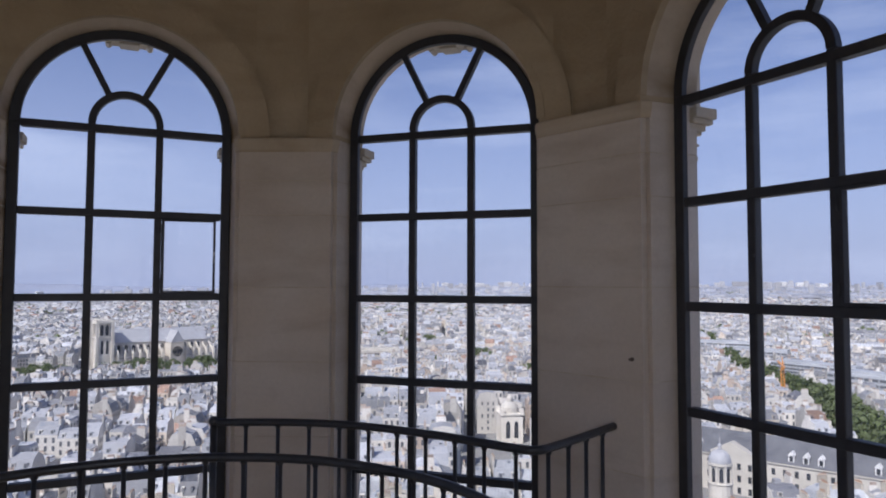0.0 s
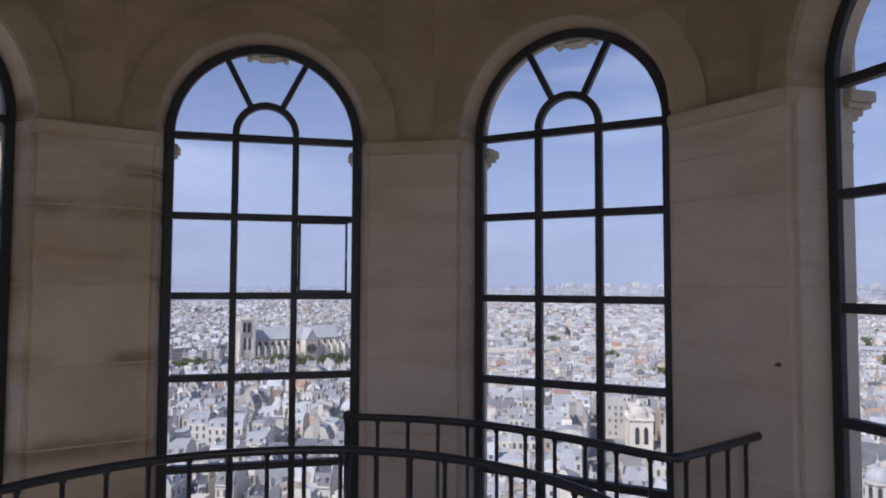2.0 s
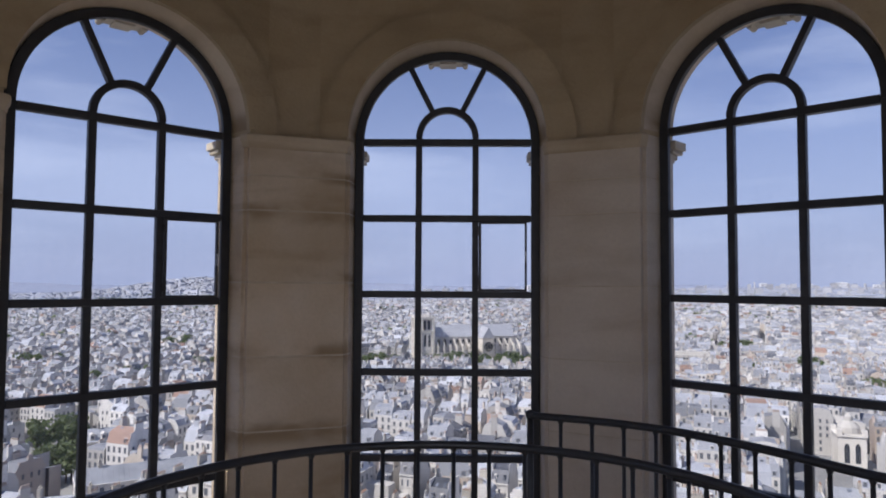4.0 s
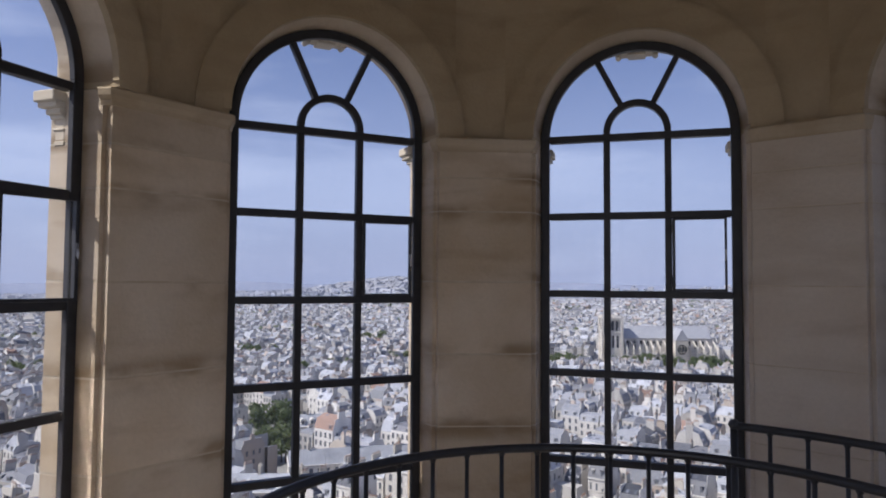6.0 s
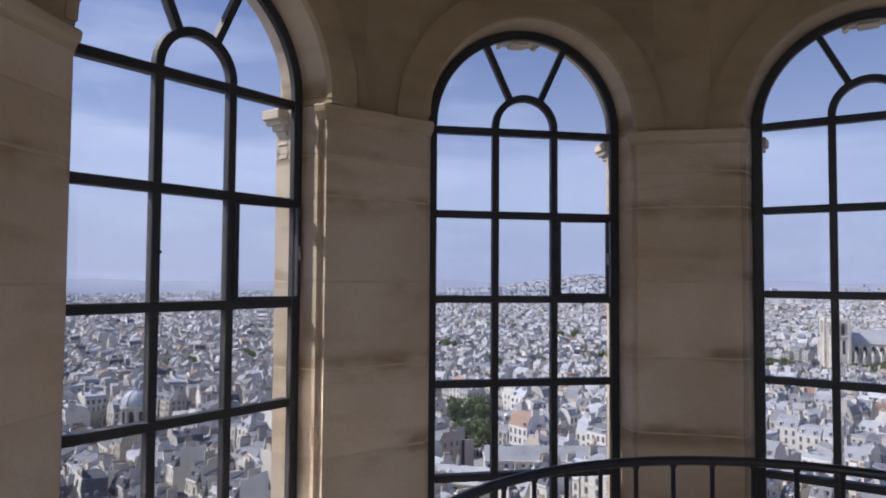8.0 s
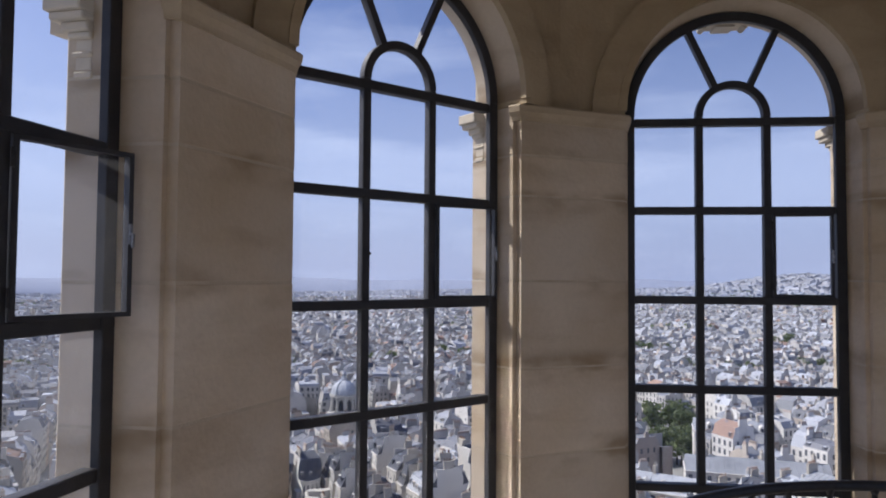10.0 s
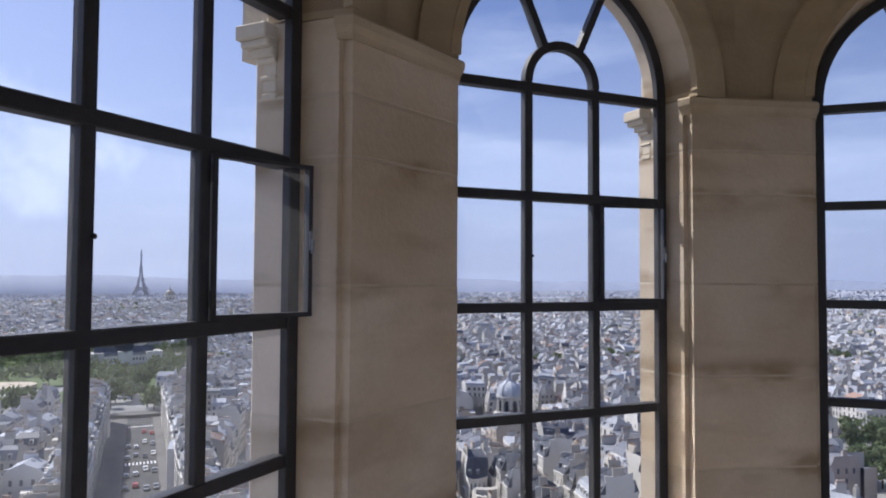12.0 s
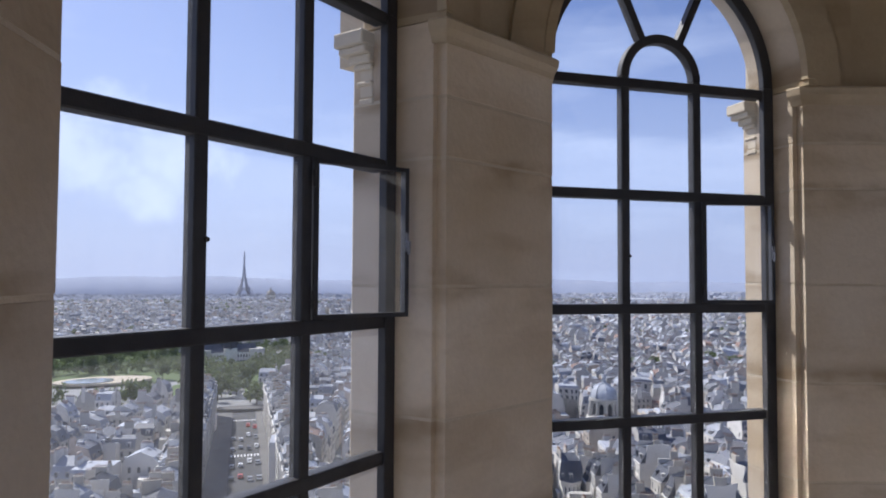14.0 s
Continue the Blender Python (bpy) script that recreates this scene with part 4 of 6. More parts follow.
            bm.faces.new([bm.verts.new((x + p, yg, z0 + q)) for p, q in ((-0.42, 0.5), (0.42, 0.5), (0.42, 1.85), (-0.42, 1.85))]).material_index = 1
            part("dormer", bm, [WALL if k % 3 else roof_mat, TOWN_GLASS], e)
    bm = bmesh.new()
    cols = max(3, int(w / 2.5))
    for sy in (-1, 1):
        for f in range(floors):
            for k in range(cols):
                x, z = -w / 2 + (k + 0.5) * w / cols, 1.0 + 3.1 * f
                y = sy * (dp / 2 + 0.03)
                q = [bm.verts.new((x + a, y, z + b)) for a, b in ((-0.52, 0.45), (0.52, 0.45), (0.52, 2.35), (-0.52, 2.35))]
                bm.faces.new(q).material_index = 0
                yy = sorted((y, y + sy * 0.12))
                box(bm, x - 0.7, x + 0.7, yy[0], yy[1], z + 0.28, z + 0.42, 1)
                if rnd.random() < 0.25:
                    q = [bm.verts.new((x + a, y + sy * 0.02, z + b)) for a, b in ((-0.52, 1.2), (0.52, 1.2), (0.52, 2.35), (-0.52, 2.35))]
                    bm.faces.new(q).material_index = 1
    me = part("house_windows", bm, [TOWN_GLASS, WALL], e, "dark sash windows with pale stone sills")
    me["kind"] = "stuff"
    return e


rnd = random.Random(7)
PROTO = {}
for steep in (2.6, 3.2):
    for w, floors in ((8.0, 5), (9.6, 6), (13.0, 5), (8.8, 4)):
        mat = ZINC if len(PROTO) not in (2, 5) else SLATE
        PROTO[len(PROTO)] = [house_prototype(w, 10.4, floors, mat, rnd, steep), w, mat, False]
for k in (8, 9):
    PROTO[k] = [house_prototype((11.0, 17.0)[k - 8], 11.0, 5, SLATE, rnd, 4.6), (11.0, 17.0)[k - 8], SLATE, False]


def set_house(k, m):
    if PROTO[k][3]:
        return copy_thing(PROTO[k][0], m)
    PROTO[k][3] = True
    PROTO[k][0].matrix_world = m
    return PROTO[k][0]


NEAR = 212.0
zinc_keys, slate_keys = [k for k in PROTO if PROTO[k][2] is ZINC], [k for k in PROTO if PROTO[k][2] is SLATE]
for x, y, a, w, dp, d in lots(48, 38, 8, 8.6, 150, NEAR, rnd):
    az = azimuth(x, y)
    keys = slate_keys if (93 < az < 117 and rnd.random() < 0.75) or rnd.random() < 0.10 else zinc_keys
    k = min(rnd.sample(keys, 2), key=lambda q: abs(PROTO[q][1] - w))
    set_house(k, pose(x, y, gz(x, y) + rnd.choice((-4.5, -2.0, -1.0, 0.0, 0.5)) + rnd.uniform(-0.6, 0.6), 0, 0, math.degrees(a)) @ Matrix.Diagonal((min(1.5, w / PROTO[k][1] * 1.01), 1, 1, 1)))
# terraces along the straight street
for side in (-1, 1):
    for q in range(18):
        s = 165 + q * 13.2
        a = radians(STREET_AZ)
        ox = 15.2 if side > 0 else -19.5
        x, y = math.cos(a) * ox - math.sin(a) * s, math.sin(a) * ox + math.cos(a) * s
        set_house((2, 6)[(q + side) % 2] if q % 5 else 9, pose(x, y, gz(x, y), 0, 0, STREET_AZ - 90 * side))
for k in PROTO:
    if not PROTO[k][3]:
        set_house(k, pose(*polar(60 + k, 300), gz(0, 300), 0, 0, 30))


# ---- the rest of the town, joined ----
def city_mesh(name, label, dmin, dmax, bx, by, street, front, seed, detail, flat, mats=(WALL_FAR, ZINC_FAR, TILE_FAR, CHIMNEY_FAR, SKYLIGHT, BRICK_FAR, SLATE_FAR)):
    """Houses on their plots in one mesh. detail 2: dormers, wings, skylights and windows; 1: chimneys and wings; 0: bodies and roofs."""
    rnd = random.Random(seed)
    V, F, MI = [], [], []
    WV, WF = [], []
    for x, y, a, w, dp, d in lots(bx, by, street, front, dmin, dmax, rnd):
        if rnd.random() < 0.04:
            continue
        c, s = math.cos(a), math.sin(a)
        g0 = gz(x, y)

        def put(P, faces):
            b = len(V)
            V.extend((x + px * c - py * s, y + px * s + py * c, pz) for px, py, pz in P)
            for q, mi in faces:
                F.append([b + k for k in q])
                MI.append(mi)

        def block(x0, x1, y0, y1, z0, z1, side, top):
            put([(px, py, pz) for pz in (z0, z1) for px, py in ((x0, y0), (x1, y0), (x1, y1), (x0, y1))],
                (((0, 1, 5, 4), side), ((1, 2, 6, 5), side), ((2, 3, 7, 6), side), ((3, 0, 4, 7), side), ((4, 5, 6, 7), top)))

        h = g0 + 15.0 + 2.5 * math.sin(x * 0.021 + 1.3) * math.sin(y * 0.017) + rnd.choice((-4.5, -2.2, -1.0, 0.0, 0.0, 0.8, 2.2)) + rnd.uniform(-0.8, 0.8)
        if d > 2800 and azimuth(x, y) < 52 and rnd.random() < 0.03:
            h += 6 + 34 * rnd.random() ** 2
        if d < 900 and rnd.random() < 0.16:
            h -= 6
        hw, hd = w / 2 * rnd.uniform(0.92, 1.0), dp / 2 * rnd.uniform(0.85, 1.08)
        st = rnd.uniform(1.5, 4.0)
        ins = min(1.5, hd * 0.4)
        top = h + st + rnd.uniform(0.5, 2.0)
        kind = rnd.random()
        roof = 2 if kind < (0.05 if d > 350 else 0.015) else 6 if kind < (0.12 if azimuth(x, y) < 92 else 0.72 if d < 330 and azimuth(x, y) < 119 else 0.30) else 1
        wall = 5 if rnd.random() < 0.10 else 0
        if kind > (0.80 if not flat else 0.55):   # flat or plain roof
            st, top, ins = 0.9, h + 0.9, 0.4
        put([(-hw, -hd, g0 - 4), (hw, -hd, g0 - 4), (hw, hd, g0 - 4), (-hw, hd, g0 - 4), (-hw, -hd, h), (hw, -hd, h), (hw, hd, h), (-hw, hd, h),
             (-hw, -hd + ins, h + st), (hw, -hd + ins, h + st), (hw, hd - ins, h + st), (-hw, hd - ins, h + st), (-hw, 0, top), (hw, 0, top)],
            (((0, 1, 5, 4), wall), ((1, 2, 6, 5), wall), ((2, 3, 7, 6), wall), ((3, 0, 4, 7), wall), ((4, 5, 9, 8), roof), ((6, 7, 11, 10), roof),
             ((5, 6, 10, 13, 9), wall), ((7, 4, 8, 12, 11), wall), ((8, 9, 13, 12), roof), ((10, 11, 12, 13), roof)))
        if detail:
            for sx in ((-1, 1) if rnd.random() < 0.6 else (rnd.choice((-1, 1)),)):
                # party wall with its chimney stacks
                cx, y0, ln, ct = sx * (hw - 0.3), rnd.uniform(-hd * 0.7, 0), rnd.uniform(1.5, 4), top + rnd.uniform(0.6, 2.2)
                block(cx - 0.35, cx + 0.35, y0, y0 + ln, h, ct, wall, 3)
                if detail > 1:
                    block(cx - 0.2, cx + 0.2, y0 + 0.2, y0 + ln - 0.2, ct, ct + rnd.uniform(0.4, 0.9), 3, 3)
                    if rnd.random() < 0.5:
                        block(cx - 0.25, cx + 0.25, -hd * 0.75, hd * 0.75, h - 1, h + st * rnd.uniform(0.8, 1.25), wall, 1)
            if rnd.random() < 0.6:
                # wing towards the court
                wx, ww, wl_ = rnd.uniform(-0.5, 0.5) * hw, rnd.uniform(1.8, 3.2), rnd.uniform(3, 9)
                wh = h - rnd.uniform(0, 9)
                put([(wx - ww, hd, g0), (wx + ww, hd, g0), (wx + ww, hd + wl_, g0), (wx - ww, hd + wl_, g0),
                     (wx - ww, hd, wh), (wx + ww, hd, wh + 1.6), (wx + ww, hd + wl_, wh + 1.6), (wx - ww, hd + wl_, wh)],
                    (((1, 2, 6, 5), wall), ((2, 3, 7, 6), wall), ((3, 0, 4, 7), wall), ((4, 5, 6, 7), 1)))
        if detail > 1:
            if st > 1.5:
                for sy in (-1, 1):
                    n = max(1, int(w / 3.0))
                    for k in range(n):
                        if rnd.random() < 0.25:
                            continue
                        px = -hw + (k + 0.5) * 2 * hw / n
                        y0, y1 = sorted((sy * (hd - 0.25), sy * (hd - ins - 0.6)))
                        zt = h + min(st - 0.2, 1.9)
                        block(px - 0.65, px + 0.65, y0, y1, h + 0.2, zt, wall if k % 2 else roof, 1)
                        yf = sy * (hd - 0.2)
                        b = len(WV)
                        for qx, qz in ((-0.42, h + 0.45), (0.42, h + 0.45), (0.42, zt - 0.2), (-0.42, zt - 0.2)):
                            WV.append((x + (px + qx) * c - yf * s, y + (px + qx) * s + yf * c, qz))
                        WF.append((b, b + 1, b + 2, b + 3))
            for _ in range(rnd.choice((0, 1, 2, 3))):
                # skylight on one slope of the roof
                sy, px, f = rnd.choice((-1, 1)), rnd.uniform(-0.7, 0.7) * hw, rnd.uniform(0.15, 0.6)
                ya, yb, za, zb = sy * (hd - ins), 0.0, h + st, top
                y0, y1 = ya + (yb - ya) * f, ya + (yb - ya) * (f + 0.25)
                z0, z1 = za + (zb - za) * f + 0.12, za + (zb - za) * (f + 0.25) + 0.12
                put([(px - 0.55, y0, z0), (px + 0.55, y0, z0), (px + 0.55, y1, z1), (px - 0.55, y1, z1)], (((0, 1, 2, 3), 4),))
            if rnd.random() < 0.3:
                # lift housing or vent on the roof
                px, py = rnd.uniform(-0.5, 0.5) * hw, rnd.uniform(-0.3, 0.3) * hd
                block(px - 0.9, px + 0.9, py - 0.8, py + 0.8, h, top + rnd.uniform(0.4, 1.6), rnd.choice((0, 1, 5)), 1)
            for sy in (-1, 1):
                nx, ny = -s * sy, c * sy
                if nx * x + ny * y > 0:
                    continue
                cols, floors = max(2, int(w / 2.3)), int((h - g0 - 1) / 3.1)
                for f in range(floors):
                    for k in range(cols):
                        px, yy, pz = -hw + (k + 0.5) * 2 * hw / cols, sy * (hd + 0.05), h - 2.9 - 3.1 * f
                        b = len(WV)
                        for qx, qz in ((-0.5, 0), (0.5, 0), (0.5, 1.9), (-0.5, 1.9)):
                            WV.append((x + (px + qx) * c - yy * s, y + (px + qx) * s + yy * c, pz + qz))
                        WF.append((b, b + 1, b + 2, b + 3))
            # windows in the gable end that looks towards the lantern
            if d < 420 and rnd.random() < 0.65:
                sx = -1 if c * x + s * y > 0 else 1
                for f in range(int((h - g0 - 1) / 3.1)):
                    for py in (-0.5, 0.05, 0.55):
                        if rnd.random() < 0.2:
                            continue
                        xx, yc, pz = sx * (hw + 0.05), py * hd, h - 2.7 - 3.1 * f
                        b = len(WV)
                        for qy, qz in ((-0.45, 0), (0.45, 0), (0.45, 1.7), (-0.45, 1.7)):
                            WV.append((x + xx * c - (yc + qy) * s, y + xx * s + (yc + qy) * c, pz + qz))
                        WF.append((b, b + 1, b + 2, b + 3))
    me = bpy.data.meshes.new(name)
    me.from_pydata(V, [], F)
    for m in mats:
        me.materials.append(m)
    me.polygons.foreach_set("material_index", MI)
    ob = tagged(new(name, me), label, "houses", "", "stuff")
    if WV:
        wm = bpy.data.meshes.new("far_house_windows")
        wm.from_pydata(WV, [], WF)
        wm.materials.append(TOWN_GLASS)
        wo = new("far_house_windows", wm)
        wo.parent = ob
        tagged(wo, kind="stuff")
    return ob


city_mesh("midtown_houses", "dense pale townhouses with grey zinc roofs", NEAR, 820, 48, 38, 8, 8.2, 11, 2, False)
city_mesh("town_houses", "pale city houses under zinc roofs", 820, 1700, 52, 40, 9, 10, 12, 1, False)
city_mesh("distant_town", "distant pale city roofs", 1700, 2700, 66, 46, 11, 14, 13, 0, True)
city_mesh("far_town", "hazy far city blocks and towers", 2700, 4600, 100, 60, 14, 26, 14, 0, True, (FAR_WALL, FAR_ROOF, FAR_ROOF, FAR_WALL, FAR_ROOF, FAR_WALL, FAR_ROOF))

# the ring of hills round the plain, haze included in its colour
bm = bmesh.new()
lo, hi, back = [], [], []
for k in range(181):
    az = -16 + k
    el = -0.14 - 0.20 * smooth((az - 40) / 90) + 0.10 * math.sin(az * 0.23 + 0.6) + 0.05 * math.sin(az * 0.71) + 0.22 * math.exp(-((az - 138.5) / 3.0) ** 2) + 0.14 * math.exp(-((az - 146.5) / 4.0) ** 2) + 0.12 * math.exp(-((az - 131) / 3.5) ** 2) + 0.02 * math.sin(az * 1.9)
    for row, d, z in ((lo, 4700, -140.0), (hi, 4830, 1.7 + 4830 * math.tan(radians(el))), (back, 4950, -140.0)):
        row.append(bm.verts.new((*polar(az, d), z)))
for k in range(180):
    bm.faces.new((lo[k], lo[k + 1], hi[k + 1], hi[k]))
    bm.faces.new((hi[k], hi[k + 1], back[k + 1], back[k]))
tagged(finish("backdrop", bm, HILL, smooth=True), "wooded hills along the horizon, coloured blue-grey by haze", "hills", "", "structure")


# ---- trees ----
def crown_mesh(bm, rng, height, spread, count, leaf, base):
    lumps = [(rng.uniform(-0.55, 0.55) * spread, rng.uniform(-0.55, 0.55) * spread, base + rng.uniform(0.15, 0.85) * height, rng.uniform(0.35, 0.55) * spread) for _ in range(9)]
    for _ in range(count):
        lx, ly, lz, lr = rng.choice(lumps)
        v = Vector((rng.gauss(0, 1), rng.gauss(0, 1), rng.gauss(0, 1))).normalized()
        p = Vector((lx, ly, lz)) + Vector((v.x, v.y, v.z * 0.8)) * lr * rng.uniform(0.75, 1.08)
        n = (v + Vector((rng.gauss(0, 0.5), rng.gauss(0, 0.5), rng.gauss(0, 0.5)))).normalized()
        u = n.orthogonal().normalized()
        w = n.cross(u)
        s = leaf * rng.uniform(0.6, 1.3)
        c = bm.verts.new(p + n * s * 0.35)
        ring = [bm.verts.new(p + (u * math.cos(t) + w * math.sin(t)) * s * rng.uniform(0.7, 1.1)) for t in (2 * math.pi * q / 5 + rng.random() for q in range(5))]
        for q in range(5):
            bm.faces.new((c, ring[q], ring[(q + 1) % 5]))


def tree_prototype(rng, height):
    t = thing("tree", "leafy green deciduous tree among the houses", "tree", "trees of the town")
    bm = bmesh.new()
    lathe(bm, [(0.42, -1.0), (0.34, height * 0.18), (0.24, height * 0.4), (0.05, height * 0.75)], 7)
    for k in range(4):
        a = k * 1.6 + rng.random()
        tube(bm, [(0, 0, height * 0.3), (math.cos(a) * 1.2, math.sin(a) * 1.2, height * 0.48), (math.cos(a) * 2.4, math.sin(a) * 2.4, height * 0.62)], 0.12, 5)
    part("trunk", bm, BARK, t)
    bm = bmesh.new()
    crown_mesh(bm, rng, height * 0.72, height * 0.42, 420, height * 0.055, height * 0.27)
    part("crown", bm, LEAF, t)
    return t


trng = random.Random(21)
TREES = [[tree_prototype(trng, hh), False] for hh in (14.5, 17.0, 12.5)]


def set_tree(k, az, d, dz=0.0, size=1.0):
    x, y = polar(az, d)
    m = pose(x, y, gz(x, y) + dz, 0, 0, trng.uniform(0, 360)) @ Matrix.Scale(size, 4)
    if TREES[k][1]:
        return copy_thing(TREES[k][0], m)
    TREES[k][1] = True
    TREES[k][0].matrix_world = m


spots = []
for _ in range(8):                                     # two clumps of tall trees among the houses
    spots.append((79.0 + trng.uniform(-2.2, 2.2), 288 + trng.uniform(-4, 4)))
for _ in range(9):
    spots.append((79.3 + trng.uniform(-2.0, 2.0), 345 + trng.uniform(-11, 11)))
for _ in range(90):                                   # palace garden
    az, d = trng.uniform(131.5, 163), trng.uniform(400, 830)
    pond = abs(az - 145.5) < 4.2 and -100 < d - 575 < 34
    lawn = abs(az - 133.9) < 1.1 and 440 < d < 560 or (abs(az - 139.5) < 1.6 and 430 < d < 520)
    palace = abs(az - 136.2) < 4.2 and abs(d - 690) < 45
    if not (pond or lawn or palace):
        spots.append((az, d))
for _ in range(34):                                   # chestnuts at the garden's gate
    az, d = trng.uniform(130.6, 138.5), trng.uniform(450, 635)
    if abs(az - 134.4) > 0.7 or d > 560:
        spots.append((az, d))
for _ in range(42):                                   # avenue towards the river, east
    az = trng.uniform(-9, 4.6)
    spots.append((az, avenue(az) + trng.uniform(-40, 26)))
for _ in range(22):                                   # quay and square by the cathedral
    spots.append((trng.uniform(54.2, 58.4), trng.uniform(640, 692)))
for _ in range(14):
    spots.append((trng.uniform(42.0, 49.5), trng.uniform(672, 722)))
scattered = len(spots)
for az, d, n in ((25, 620, 5), (22, 700, 6), (27.5, 900, 5), (72, 900, 6), (78, 560, 4), (84, 1000, 5), (113, 620, 4), (129, 600, 4), (18, 560, 4), (88, 470, 3), (84.5, 520, 5), (74, 560, 6), (69, 640, 5), (92, 760, 5), (81, 720, 7), (58, 560, 4), (110, 520, 5), (103, 560, 4), (97, 640, 5)):
    for _ in range(n):
        spots.append((az + trng.uniform(-1.3, 1.3), d + trng.uniform(-14, 14)))
for k, (az, d) in enumerate(spots):
    set_tree(k % 3, az, d, 2.0 if d > 640 else 0.0, 0.92 if k < 8 else 1.3 if az < 5 else 1.3 if k >= scattered else 1.0)

# undergrowth and further trees of the garden, the avenue and the quays, joined
def stamped(name, label, places, rng, leaves, leaf):
    """Many crowns in one mesh: four shapes, each set down turned and scaled."""
    shapes = []
    for _ in range(4):
        sub = bmesh.new()
        crown_mesh(sub, rng, 11.0, 6.5, leaves, leaf, 2.5)
        sub.verts.index_update()
        shapes.append((np.array([v.co[:] for v in sub.verts]), np.array([[v.index for v in f.verts] for f in sub.faces])))
        sub.free()
    vs, fs, base = [], [], 0
    for x, y, size in places:
        co, tri = rng.choice(shapes)
        t = rng.uniform(0, 6.28)
        rot = np.array(((math.cos(t), math.sin(t), 0), (-math.sin(t), math.cos(t), 0), (0, 0, 1))) * size
        vs.append(co @ rot + np.array((x, y, gz(x, y))))
        fs.append(tri + base)
        base += len(co)
    me = bpy.data.meshes.new(name)
    me.from_pydata(np.concatenate(vs).tolist(), [], np.concatenate(fs).tolist())
    me.materials.append(LEAF)
    tagged(new(name, me), label, "trees", "", "stuff")


places = []
for k in range(1190):
    if k < 760:
        az, d = trng.uniform(130.8, 163), trng.uniform(440, 840)
        if (abs(az - 145.0) < 5.0 and -110 < d - 585 < 40) or (abs(az - 136.2) < 1.5 and 640 < d < 750) or (abs(az - 134.2) < 0.9 and d < 570):
            continue
        if (abs(az - 139.5) < 1.5 and d < 520):
            continue
    elif k < 1010:
        az = trng.uniform(-9, 4.8)
        d = avenue(az) + trng.uniform(-38, 30)
    elif k < 1100:
        az, d = trng.uniform(54.2, 58.6), trng.uniform(640, 700)
    else:
        az, d = trng.uniform(42.0, 52.0), trng.uniform(690, 722)
    places.append((*polar(az, d), trng.uniform(0.75, 1.15) * (1.35 if az < 5 else 1.0)))
stamped("park_foliage", "dense green foliage of the garden and avenue", places, trng, 85, 1.1)

# far clumps of green, too many to count
fw = bmesh.new()
frng = random.Random(5)
for _ in range(150):
    az, d = frng.uniform(-14, 160), frng.uniform(900, 3600)
    x, y = polar(az, d)
    g0 = gz(x, y)
    long = frng.uniform(15, 90)
    ta = radians(az + frng.uniform(-25, 25))
    for _ in range(int(long / 2.2)):
        q = frng.uniform(-long, long)
        px, py, pz = x + math.cos(ta) * q, y + math.sin(ta) * q, g0 + frng.uniform(8, 21)
        s = frng.uniform(2.5, 5.0)
        c = fw.verts.new((px, py, pz + s * 0.7))
        ring = [fw.verts.new((px + s * math.cos(t), py + s * math.sin(t), pz + frng.uniform(-2.5, 0.5))) for t in (2 * math.pi * k / 6 + q for k in range(6))]
        for k in range(6):
            fw.faces.new((c, ring[k], ring[(k + 1) % 6]))
tagged(finish("distant_trees", fw, LEAF), "distant clumps of green trees between roofs", "trees", "", "stuff")


# ---- landmarks ----
def gable(bm, x0, x1, y0, y1, z0, z1, along="x", mi=0):
    """A ridge roof over a rectangle."""
    if along == "x":
        v = [bm.verts.new(p) for p in ((x0, y0, z0), (x1, y0, z0), (x1, y1, z0), (x0, y1, z0), (x0, (y0 + y1) / 2, z1), (x1, (y0 + y1) / 2, z1))]
    else:
        v = [bm.verts.new(p) for p in ((x1, y0, z0), (x1, y1, z0), (x0, y1, z0), (x0, y0, z0), ((x0 + x1) / 2, y0, z1), ((x0 + x1) / 2, y1, z1))]
    for q in ((0, 1, 5, 4), (2, 3, 4, 5), (1, 2, 5), (3, 0, 4), (3, 2, 1, 0)):
        bm.faces.new([v[k] for k in q]).material_index = mi


def lancet(bm, x, y, z0, z1, half, sy=-1, mi=0):
    """A pointed window leaf just in front of a wall that looks along y."""
    pts = [(-half, z0), (half, z0), (half, z1 - half * 1.5), (half * 0.6, z1 - half * 0.5), (0, z1), (-half * 0.6, z1 - half * 0.5), (-half, z1 - half * 1.5)]
    bm.faces.new([bm.verts.new((x + a, y + sy * 0.06, b)) for a, b in pts]).material_index = mi


